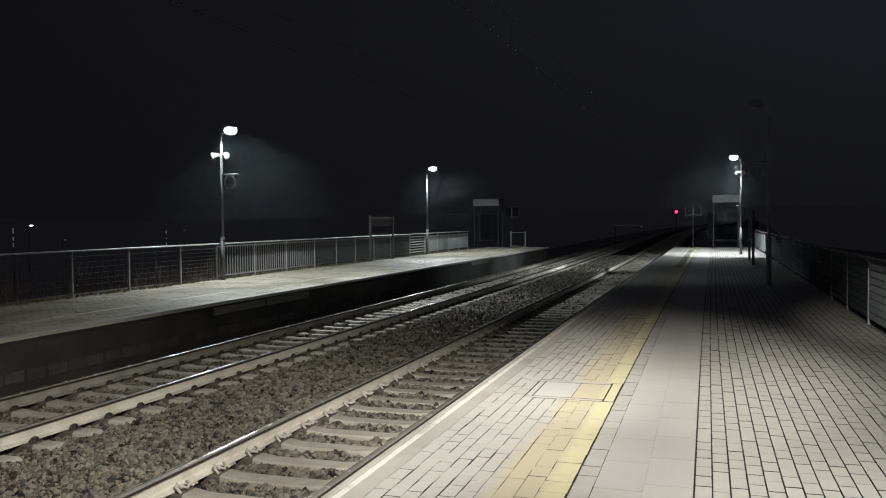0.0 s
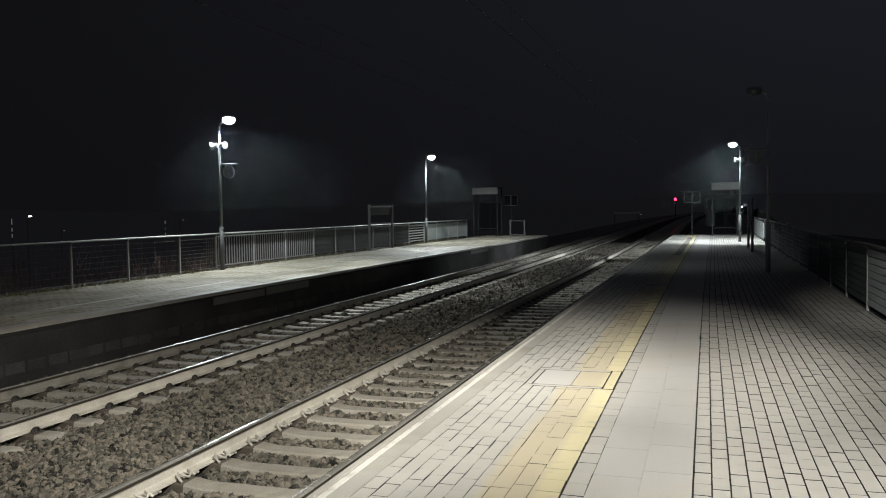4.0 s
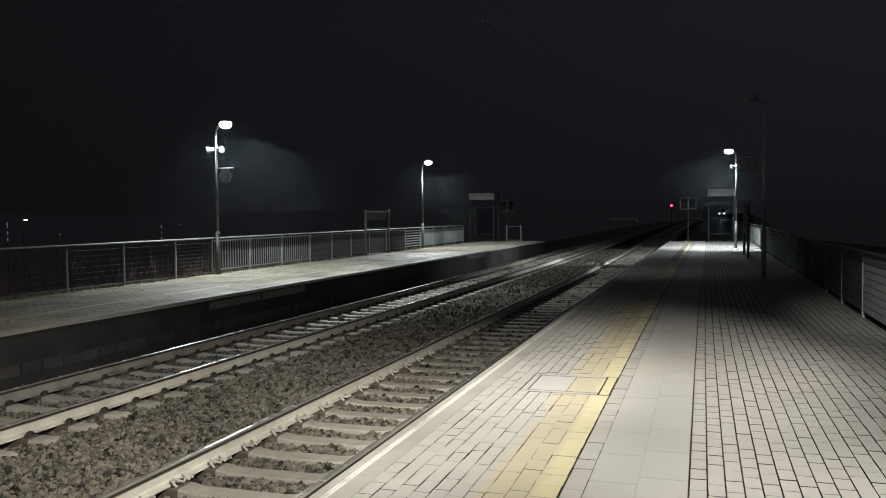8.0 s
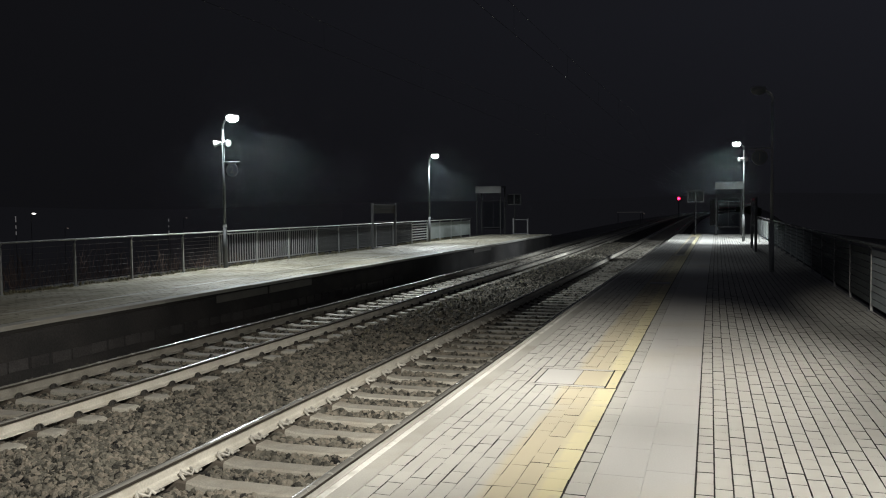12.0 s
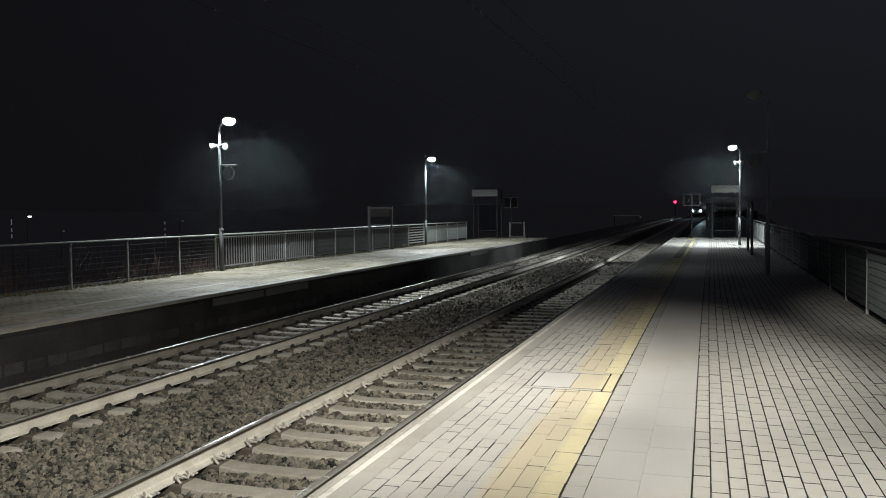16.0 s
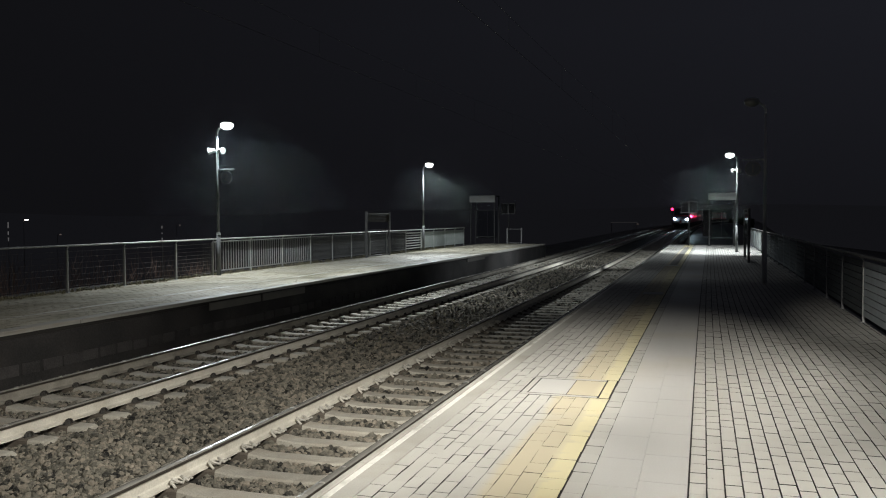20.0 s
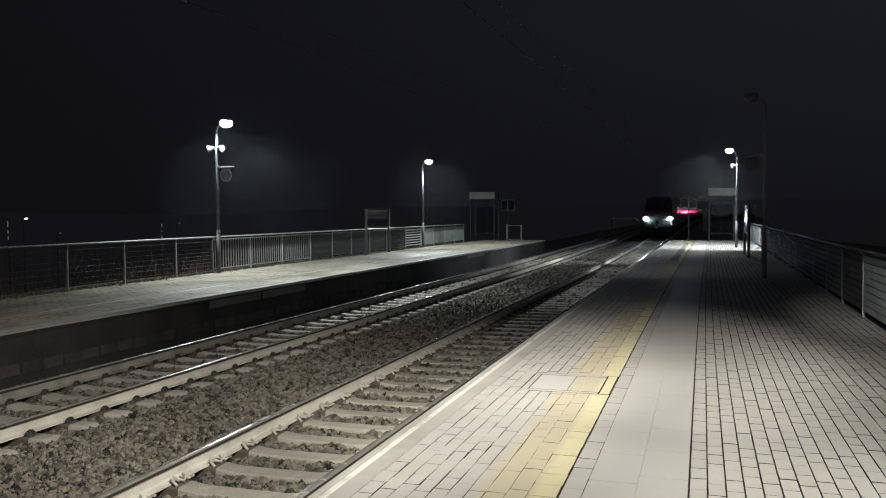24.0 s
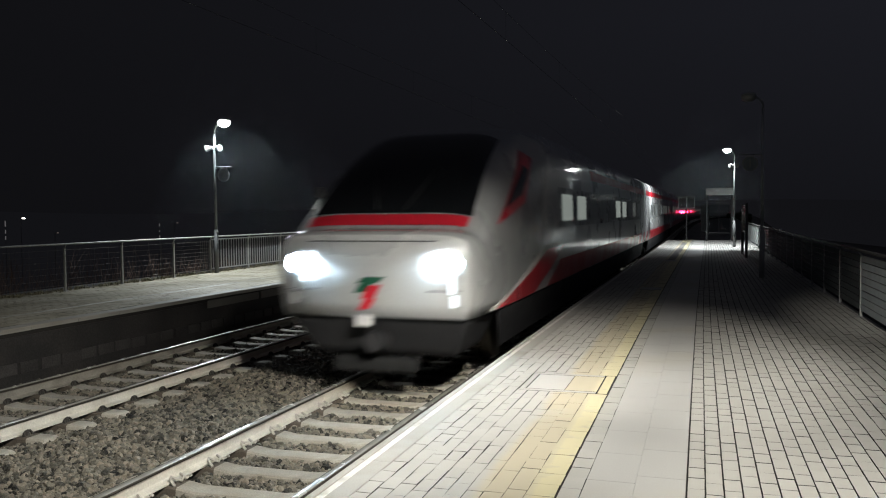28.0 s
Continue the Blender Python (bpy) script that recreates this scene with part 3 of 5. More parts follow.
def chip_mesh():
    """A chipped pale pad lying along the rail's foot."""
    bm = bmesh.new()
    box(bm, 0.0, 0, 0, 0.03, 0.07, 0.02, 0.006)
    box(bm, 0.01, 0.06, 0.002, 0.025, 0.035, 0.018, 0.005)
    me = bpy.data.meshes.new("rail_pad")
    bm.to_mesh(me)
    bm.free()
    me.materials.append(m_pad)
    return me


SLEEPER, CLIP, PAD = sleeper_mesh(), clip_mesh(m_clip, False), chip_mesh()
PALE_CLIP = clip_mesh(m_paleclip, True)


def build_track(centre, phase, clip, label):
    track = thing("railway_track", label, "railway track", "tracks", "structure")
    for side in (-1, 1):
        x = centre + side * GAUGE / 2 + (0.045 if centre == NEAR_TRACK and side > 0 else 0)
        v, f = sweep(RAIL_BODY, RAIL_YS, x, RAIL_Z)
        rail = link("rail", mesh_data("rail", v, f, m_dullrail if centre == FAR_TRACK and side < 0 else m_rail), track, "dust-coated steel rail")
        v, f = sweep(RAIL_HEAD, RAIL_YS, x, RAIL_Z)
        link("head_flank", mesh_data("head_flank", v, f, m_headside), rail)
        v, f = sweep(RAIL_TOP, RAIL_YS, x, RAIL_Z, closed=False)
        link("running_surface", mesh_data("running_surface", v, f, m_railtop, True), rail, "polished steel running surface")
    first = -22
    far_v, far_f = [], []
    base = [tuple(v.co) for v in SLEEPER.vertices]
    polys = [tuple(p.vertices) for p in SLEEPER.polygons]
    for i in range(first, 360):
        y = phase + 0.6 * i
        at = (centre + bend(y), y, RAIL_Z - 0.188 + climb(y))
        if y < 1:
            link("sleeper", SLEEPER, track, m=pose(*at))
        elif y < 58:
            s = link("sleeper", SLEEPER, track, m=pose(*at, 0, 0, random.uniform(-0.4, 0.4)))
            if y < 26:
                for rail_side in (-1, 1):
                    for off, spin in ((-0.105, 180), (0.105, 0)):
                        link("rail_clip", clip, s, m=pose(rail_side * GAUGE / 2 + off * 1.08, 0, 0.020, 0, 0, spin) @ Matrix.Diagonal((1.25, 1.15, 1.2, 1) if clip is PALE_CLIP else (1, 1, 0.72, 1)))
                        if clip is PALE_CLIP:
                            link("rail_pad", PAD, s, m=pose(rail_side * GAUGE / 2 + off * 0.95, 0.17 + random.uniform(-0.03, 0.03), 0.018, 0, 0, spin + random.uniform(-8, 8)))
        else:
            n = len(far_v)
            far_v += [(at[0] + a, at[1] + b, at[2] + c) for a, b, c in base]
            far_f += [tuple(n + k for k in p) for p in polys]
    tagged(link("far_sleepers", mesh_data("far_sleepers", far_v, far_f, m_sleeper), track), kind="stuff")


build_track(NEAR_TRACK, 7.488, PALE_CLIP, "railway track on dusty concrete sleepers beside the paved platform")
build_track(FAR_TRACK, 7.239, CLIP, "railway track on dusty concrete sleepers beside the mossy platform")


def build_wires():
    ys = [-12 + 2.0 * i for i in range(40)] + [70 + 10 * i for i in range(40)]
    for centre in (NEAR_TRACK, FAR_TRACK):
        line = thing("overhead_line", "thin copper overhead wires above a track", "overhead line", "overhead lines", "structure")
        for name, height, sag, r in (("contact_wire", 5.70, 0.0, 0.004), ("carrier_wire", 6.95, 0.7, 0.003)):
            bm = bmesh.new()
            pts = [(centre + bend(y) + 0.2 * math.sin(y / 50 * math.pi), y, RAIL_Z + climb(y) + height - sag * math.sin(math.pi * ((y + 12) % 54) / 54)) for y in ys]
            pipe(bm, pts, r, 5)
            part(name, bm, m_wire, line)
        for k in range(9):
            y = -8 + 6 * k
            x = centre + bend(y) + 0.2 * math.sin(y / 50 * math.pi)
            top = RAIL_Z + climb(y) + 6.95 - 0.7 * math.sin(math.pi * ((y + 12) % 54) / 54)
            part("dropper", one_tube((x, y, RAIL_Z + climb(y) + 5.7), (x, y, top), 0.002, sides=4), m_wire, line)


build_wires()

# ---- platforms ----


def pavers(x0, rows, width, length, y0, y1, gx, gy, seed, top=0.0, skip=None, hole=None):
    """Chamfered blocks in running bond: arrays of corners and quads."""
    rng = np.random.default_rng(seed)
    verts, faces = [], []
    for r in range(rows):
        shift = (0.5 * length if r % 2 else 0.0) + rng.uniform(-0.02, 0.02)
        y = y0 - shift
        while y < y1:
            a, b = max(y, y0), min(y + length, y1)
            y += length
            if b - a < 0.03:
                continue
            xa, xb = x0 + r * width, x0 + (r + 1) * width
            if skip and skip((xa + xb) / 2, (a + b) / 2):
                continue
            if hole and hole[0] < (xa + xb) / 2 < hole[1]:
                if a < hole[2] < b:
                    b = hole[2]
                if a < hole[3] < b:
                    a = hole[3]
                if hole[2] - 0.001 < (a + b) / 2 < hole[3] + 0.001:
                    continue
            gxx = gx * rng.choice([0.2, 0.35, 0.7, 1.0, 1.3]) if seed != 5 else gx * rng.choice([0.6, 0.9, 1.1, 1.4])
            gyy = gy * rng.choice([0.15, 0.4, 0.8, 1.3])
            s = bend((a + b) / 2)
            z = top + rng.uniform(-0.002, 0.0015)
            t1, t2 = rng.uniform(-0.0005, 0.0005, 2)
            s += rng.uniform(-0.0012, 0.0012)
            k1, k2 = rng.uniform(-0.0014, 0.0014, 2)
            xl, xr, yn, yf = xa + s + gxx / 2, xb + s - gxx / 2, a + gyy / 2, b - gyy / 2
            n = len(verts)
            for dz in (-0.03, 0.0):
                verts += [(xl + k1, yn, z + dz - t1 - t2), (xr + k2, yn, z + dz + t1 - t2), (xr - k2, yf, z + dz + t1 + t2), (xl - k1, yf, z + dz - t1 + t2)]
            for e in range(4):
                i, j = n + e, n + (e + 1) % 4
                faces.append((i, j, j + 4, i + 4))
            faces.append((n + 4, n + 5, n + 6, n + 7))
    return np.array(verts), np.array(faces)


ROW = 0.1045
HATCH = (-1.632, -0.799, 7.42, 8.27)


PLAT_YS = [-6, 0, 4, 8, 12, 16, 20, 24, 28, 32, 36, 40, 44, 48, END_Y]


def build_near_platform():
    prof = [(-2.10, -0.026), (2.75, -0.026), (2.75, -1.3), (-2.10, -1.3)]
    v, f = sweep(prof, PLAT_YS, 0, 0, False)
    slab = tagged(link("platform", mesh_data("platform", v, f, m_bed)), "platform paved with small grey concrete blocks and a yellow line", "platform", kind="structure")
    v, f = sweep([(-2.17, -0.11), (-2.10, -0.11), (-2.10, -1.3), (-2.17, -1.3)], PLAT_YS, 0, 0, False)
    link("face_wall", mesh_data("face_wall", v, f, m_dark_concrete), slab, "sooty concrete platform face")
    # edge: grey nosing stones and the white line
    y = -4.0
    while y < END_Y:
        b = min(y + 1.0, END_Y)
        mid = (y + b) / 2
        v, f = sweep([(-2.195, -0.012), (-2.185, 0.0), (-2.147, 0.0), (-2.143, -0.006), (-2.143, -0.10), (-2.195, -0.10)], [y + 0.003, mid, b - 0.003], 0, random.uniform(-0.002, 0.001), False)
        link("nosing_stone", mesh_data("nosing_stone", v, f, m_edge), slab)
        v, f = sweep([(-2.130, -0.10), (-2.130, -0.003), (-2.127, 0.0), (-2.085, 0.0), (-2.082, -0.003), (-2.082, -0.10)], [y + 0.002, mid, b - 0.002], 0, 0, False)
        link("white_edge_stone", mesh_data("white_edge_stone", v, f, m_white), slab, "worn white-painted edge stone")
        v, f = sweep([(-2.080, -0.03), (-2.080, -0.001), (-2.079, 0.0), (-1.953, 0.0), (-1.952, -0.001), (-1.952, -0.03)], [y + 0.001, mid, b - 0.001], 0, 0, False)
        link("edge_slab", mesh_data("edge_slab", v, f, m_edge), slab)
        y += 1.0
    # rows between the edge slabs and the smooth strip
    v, f = pavers(-1.9455, 6, ROW, 0.21, -4, END_Y, 0.0085, 0.0045, 1, hole=HATCH)
    tagged(link("paving", big_mesh("paving", v, f, m_paver, m_bed), slab), "pale grey concrete paving blocks", kind="stuff")
    # painted rows of the safety line
    for x, rows, width, gx, gy, seed in ((-1.3185, 1, ROW, 0.007, 0.004, 6), (-1.214, 2, 0.1215, 0.0045, 0.003, 2), (-0.971, 1, 0.172, 0.0045, 0.0035, 3)):
        v, f = pavers(x, rows, width, 0.21, -4, END_Y, gx, gy, seed, hole=HATCH)
        tagged(link("yellow_paving", big_mesh("yellow_paving", v, f, m_yellow, m_bed), slab), "worn yellow paving blocks of the safety line", kind="stuff")
    v, f = pavers(-0.788, 1, 0.1245, 0.21, -4, END_Y, 0.003, 0.007, 4)
    tagged(link("border_paving", big_mesh("border_paving", v, f, m_paver, m_bed), slab), kind="stuff")
    # smooth strip of larger slabs
    for r, x in enumerate((-0.662, -0.370)):
        y = -4.0 + 0.15 * r
        while y < END_Y:
            b = min(y + 0.6, END_Y)
            v, f = sweep([(x + 0.0005, -0.03), (x + 0.0005, 0), (x + 0.2905, 0), (x + 0.2905, -0.03)],
                         [y + 0.002, (y + b) / 2, b - 0.002], 0, random.uniform(-0.0003, 0.0002), False)
            link("smooth_slab", mesh_data("smooth_slab", v, f, m_slab), slab)
            y += 0.6
    # block field towards the fence: the nearest blocks singly, the rest joined
    def near_field(x, y):
        return x < 1.18 and 4.6 < y < 9.4
    v, f = pavers(-0.0716, 24, ROW, 0.209, -4, END_Y, 0.0092, 0.0085, 5, skip=near_field)
    tagged(link("block_field", big_mesh("block_field", v, f, m_paver, m_bed), slab), "grey concrete blocks with dark joints", kind="stuff")
    rng = random.Random(8)
    w, l = ROW - 0.0092, 0.2028
    shapes = []
    for k in range(4):
        j = [rng.uniform(-0.0022, 0.0022) for _ in range(4)]
        verts, faces = [], []
        for dz in (-0.03, 0.0):
            verts += [(-w / 2, -l / 2 + j[0], dz), (w / 2, -l / 2 + j[1], dz), (w / 2, l / 2 + j[2], dz), (-w / 2, l / 2 + j[3], dz)]
        for e in range(4):
            faces.append((e, (e + 1) % 4, (e + 1) % 4 + 4, e + 4))
        faces.append((4, 5, 6, 7))
        me = mesh_data("paving_block", verts, faces, m_paver_item)
        me.materials.append(m_bed)
        for q in me.polygons[:4]:
            q.material_index = 1
        shapes.append(me)
    for r in range(12):
        y = 4.6 - (0.1045 if r % 2 else 0.0) + rng.uniform(-0.02, 0.02)
        while y < 9.35:
            at = pose(-0.0716 + (r + 0.5) * ROW + bend(y), y + 0.1045, rng.uniform(-0.002, 0.0015), rng.uniform(-0.15, 0.15), rng.uniform(-0.25, 0.25), rng.uniform(-0.7, 0.7))
            link("paving_block", shapes[rng.randrange(4)], slab, m=at)
            y += 0.209
    # service hatch in the safety line
    hatch = thing("inspection_hatch", "square paved inspection hatch with a thin dark rim", "hatch", m=pose(bend(7.85), 0, 0))
    x0, x1, y0, y1 = HATCH
    part("rim", one_box((x0 + x1) / 2, (y0 + y1) / 2, -0.038, x1 - x0, y1 - y0, 0.016), m_bed, hatch, "dark rim")
    g, e = 0.009, 0.075

    def stone(name, cx, cy, sx, sy, mat, label=""):
        v = [(cx + a * sx / 2, cy + b * sy / 2, z) for z in (-0.03, 0.001) for a, b in ((-1, -1), (1, -1), (1, 1), (-1, 1))]
        me = mesh_data(name, v, [(i, (i + 1) % 4, (i + 1) % 4 + 4, i + 4) for i in range(4)] + [(4, 5, 6, 7)], mat)
        me.materials.append(m_bed)
        for q in me.polygons[:4]:
            q.material_index = 1
        link(name, me, hatch, label)

    for cx, cy, sx, sy, mat in (((x0 + x1) / 2 - 0.05, y0 + e / 2, x1 - x0 - 0.1 - 2 * g, e - g, m_paver), ((x0 + x1) / 2 - 0.05, y1 - e / 2, x1 - x0 - 0.1 - 2 * g, e - g, m_paver),
                                (x0 + 0.04, (y0 + y1) / 2, 0.055, y1 - y0 - 2 * e - g, m_paver), (x1 - 0.05, (y0 + y1) / 2, 0.085, y1 - y0 - 2 * g, m_yellow)):
        stone("border_stone", cx, cy, sx, sy, mat)
    stone("cover", x0 + 0.075 + 0.18, (y0 + y1) / 2, 0.36 - g, y1 - y0 - 2 * e - 2 * g, m_slab, "smooth concrete cover")
    stone("yellow_cover_strip", x1 - 0.105 - 0.147, (y0 + y1) / 2, 0.29, y1 - y0 - 2 * e - 2 * g, m_yellow, "faded yellow cover strip")


build_near_platform()


def drain_cover(x, y):
    d = thing("drain_cover", "flat steel drain cover in the platform", "drain cover", "drain covers", m=pose(x, y, 0))
    part("plate", one_box(0, 0.25, -0.002, 0.42, 0.46, 0.014, 0.002), m_slab, d)
    part("front_rim", one_box(0, 0.0, 0.002, 0.44, 0.03, 0.02, 0.004), m_galv, d, "bright steel rim")


drain_cover(-0.98, 17.9)
drain_cover(-0.93, 28.6)


def drain_channel(x, y0, y1):
    """A dark strip beside the safety line, its form as a slotted channel assumed."""
    d = thing("drain_channel", "dark strip beside the yellow line, built as a slotted channel", "drain channel")
    v, f = sweep([(x - 0.125, -0.02), (x - 0.125, 0.006), (x - 0.105, 0.008), (x + 0.105, 0.008), (x + 0.125, 0.006), (x + 0.125, -0.02)], [y0 + (y1 - y0) * k / 8 for k in range(9)], 0, 0, False)
    link("channel", mesh_data("channel", v, f, m_strip), d, "dark grey channel")
    n = int((y1 - y0) / 0.5)
    for k in range(n):
        y = y0 + 0.5 * (k + 0.5)
        part("grating", one_box(x + bend(y), y, 0.011, 0.18, 0.44, 0.008), m_strip, d)


drain_channel(-1.09, 29.2, 46.2)


def build_far_platform():
    prof = [(-14.6, -0.02), (-9.80, -0.02), (-9.80, -1.3), (-14.6, -1.3)]
    v, f = sweep(prof, PLAT_YS, 0, 0, False)
    slab = tagged(link("platform", mesh_data("platform", v, f, m_bed)), "opposite platform paved with small grey blocks, weeds along its back", "platform", kind="structure")
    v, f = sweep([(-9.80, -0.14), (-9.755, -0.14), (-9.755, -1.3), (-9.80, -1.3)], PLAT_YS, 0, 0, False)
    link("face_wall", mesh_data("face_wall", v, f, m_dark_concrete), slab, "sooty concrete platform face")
    y = 0.0
    while y < END_Y:
        b = min(y + 1.0, END_Y)
        z = random.uniform(-0.004, 0.002)
        v, f = sweep([(-9.99, -0.03), (-9.99, 0.0), (-9.742, 0.0), (-9.734, -0.008), (-9.734, -0.022), (-9.775, -0.028), (-9.775, -0.075), (-9.99, -0.075)], [y + 0.004, (y + b) / 2, b - 0.004], 0, z, False)
        link("coping_stone", mesh_data("coping_stone", v, f, m_edge), slab)
        y += 1.0
    # course of blocks low on the face
    rng = random.Random(4)
    y = 3.0
    while y < 25:
        l = rng.uniform(0.36, 0.44)
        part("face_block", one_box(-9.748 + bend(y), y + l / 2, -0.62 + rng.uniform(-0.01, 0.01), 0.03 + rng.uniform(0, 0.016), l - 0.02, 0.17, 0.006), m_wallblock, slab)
        y += 0.42
    for y0, y1, z, h in ((14.62, 16.66, -0.185, 0.155), (16.74, 18.84, -0.18, 0.165), (33.5, 37.2, -0.17, 0.15)):
        part("cover_plate", one_box(-9.738 + bend(y0), (y0 + y1) / 2, z, 0.03, y1 - y0, h, 0.006), m_plate, slab, "pale concrete cover plate on the platform face")
    v, f = pavers(-13.75, 25, 0.108, 0.21, 6, END_Y, 0.006, 0.004, 21)
    tagged(link("paving", big_mesh("paving", v, f, m_far_paver, m_bed), slab), "pale grey paving blocks", kind="stuff")
    v, f = pavers(-11.05, 1, ROW, 0.21, 6, END_Y, 0.005, 0.003, 22)
    tagged(link("pale_line", big_mesh("pale_line", v, f, m_wornline, m_bed), slab), "worn pale safety line", kind="stuff")
    v, f = pavers(-10.9455, 9, 0.1055, 0.21, 6, END_Y, 0.006, 0.004, 23)
    tagged(link("edge_paving", big_mesh("edge_paving", v, f, m_far_paver, m_bed), slab), kind="stuff")


build_far_platform()


def weeds(count, seed, place, name, label, mat, size):
    """Tufts of thin blades."""
    rng = random.Random(seed)
    verts, faces = [], []
    for _ in range(count):
        x, y, z, k = place(rng)
        for _ in range(rng.randint(5, 9)):
            a, lean = rng.uniform(0, 6.28), rng.uniform(0.15, 0.9)
            h, w = size * k * rng.uniform(0.5, 1.3), 0.006 + 0.006 * rng.random()
            dx, dy = math.cos(a), math.sin(a)
            bx, by = x + rng.uniform(-0.03, 0.03), y + rng.uniform(-0.03, 0.03)
            n = len(verts)
            verts += [(bx - dy * w, by + dx * w, z), (bx + dy * w, by - dx * w, z), (bx + dx * lean * h * 0.5 + dy * w * 0.7, by + dy * lean * h * 0.5 - dx * w * 0.7, z + h * 0.7),
                      (bx + dx * lean * h * 0.5 - dy * w * 0.7, by + dy * lean * h * 0.5 + dx * w * 0.7, z + h * 0.7), (bx + dx * lean * h, by + dy * lean * h, z + h * 0.85)]
            faces += [(n, n + 1, n + 2, n + 3), (n + 3, n + 2, n + 4)]
    tagged(link(name, mesh_data(name, verts, faces, mat)), label, "weeds", kind="stuff")


def fence_x(y):
    return -13.46 - 0.011 * (y - 13)


weeds(1500, 3, lambda r: (lambda y: (fence_x(y) + r.gauss(-0.12, 0.12), y, -0.02, r.uniform(0.4, 1.2)))(r.uniform(9, 46)), "weeds", "dry pale weeds along the foot of the fence", m_weed, 0.085)
weeds(160, 5, lambda r: (r.gauss(-6.3, 0.5), r.uniform(14, 40), -0.84, r.uniform(0.5, 1.3)), "track_weeds", "dry weeds growing between the two tracks", m_weed, 0.10)

# ---- fences ----


def fence_panel(kind, length):
    """Panel meshes between two posts, along y."""
    bm = bmesh.new()
    l = length
    if kind == "bars":
        for z in (0.12, 0.97):
            box(bm, 0, l / 2, z, 0.03, l - 0.08, 0.035)
        n = int(l / 0.15)
        for i in range(n):
            box(bm, 0, 0.06 + (i + 0.5) * (l - 0.12) / n, 0.545, 0.016, 0.024, 0.82)
    elif kind == "wires":
        for i in range(7):
            tube(bm, (0, 0.03, 0.14 + 0.13 * i), (0, l - 0.03, 0.14 + 0.13 * i), 0.0028, sides=5)
        for i in range(3):
            tube(bm, (0, l * (i + 1) / 4, 0.12), (0, l * (i + 1) / 4, 0.95), 0.003, sides=4)
    elif kind == "grid":
        for i in range(9):
            tube(bm, (0, 0.03, 0.12 + 0.1 * i), (0, l - 0.03, 0.12 + 0.1 * i), 0.004, sides=5)
        for i in range(5):
            tube(bm, (0.006, l - 0.1 - 0.1 * i, 0.1), (0.006, l - 0.1 - 0.1 * i, 0.95), 0.006, sides=5)
    elif kind == "mesh":
        for z in (0.12, 0.97):
            box(bm, 0, l / 2, z, 0.02, l - 0.08, 0.025)
        for i in range(34):
            box(bm, 0, 0.05 + (l - 0.1) * (i + 0.5) / 34, 0.545, 0.006, 0.022, 0.84)
        for i in range(4):
            box(bm, 0.006, l / 2, 0.25 + 0.19 * i, 0.006, l - 0.08, 0.01)
    elif kind == "slats":
        for i in range(7):
            box(bm, 0, l / 2, 0.16 + 0.125 * i, 0.02, l - 0.08, 0.055)
    elif kind == "sheet":
        box(bm, 0, l / 2, 0.52, 0.012, l - 0.09, 0.84)
        for i in range(12):
            box(bm, 0.012, 0.07 + (l - 0.14) * (i + 0.5) / 12, 0.52, 0.012, 0.03, 0.84)
    elif kind == "boards":
        for i in range(8):
            box(bm, 0, l / 2, 0.15 + 0.108 * i, 0.022, l - 0.07, 0.094, 0.004)
    return bm


def build_fence(name, label, posts, line, kinds, post_top, rail_r, side, steel, top_steel):
    fence = thing(name, label, "fence", "platform fences", "structure")
    for i, y in enumerate(posts):
        x = line(y)
        bm = bmesh.new()
        box(bm, x, y, (post_top - 0.06) / 2 - 0.01, 0.045, 0.045, post_top - 0.04, 0.006)
        tube(bm, (x, y, post_top - 0.05), (x + side * 0.05, y, post_top + 0.02), 0.014, sides=6)
        # nearest posts take the lighter steel, the lamp's light put into their colour
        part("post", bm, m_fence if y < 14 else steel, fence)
        part("base_plate", one_box(x, y, 0.004, 0.13, 0.11, 0.012, 0.002), steel, fence)
        if i + 1 < len(posts):
            y2 = posts[i + 1]
            x2 = line(y2)
            turn = math.degrees(math.atan2(-(x2 - x), y2 - y))
            kind = kinds(i, y)
            if kind:
                # boards before y 13.5 get the lit tone, those beyond it the shaded one
                part("panel", fence_panel(kind, math.hypot(x2 - x, y2 - y)), m_mesh if kind == "mesh" else m_sheet if kind == "sheet" else m_bars if kind == "bars" else m_board_lit if kind == "boards" and y < 13.5 else m_board_shade if kind == "boards" else m_fencewire if kind in ("wires", "grid") else m_fence, fence, m=pose(x, y, 0, 0, 0, turn))
    bm = bmesh.new()
    pipe(bm, [(line(y) + side * 0.05, y, post_top + 0.035) for y in posts], rail_r, 10)
    part("handrail", bm, top_steel, fence, "round steel handrail", True)
    return fence


LEFT_POSTS = [4.7, 6.7, 8.7, 10.75, 12.78, 14.83, 16.75, 18.85, 20.62, 22.75, 24.85, 27.0, 28.9, 30.75, 32.75, 34.8, 37.4, 39.7, 41.9, 44.0, 46.0, 48.0]


def left_kind(i, y):
    if 20 < y < 26.9:
        return "bars"
    if 18 < y < 20:
        return "grid"
    if 26.9 < y < 37:
        return "mesh"
    if 37 < y < 39:
        return "slats"
    if 39 < y < 47:
        return "sheet"
    return "wires"


build_fence("fence", "grey steel fence with a round handrail behind the opposite platform", LEFT_POSTS, fence_x, left_kind, 1.02, 0.021, 1, m_fence, m_fence)


def right_x(y):
    return 2.36 + 0.9 * bend(y)


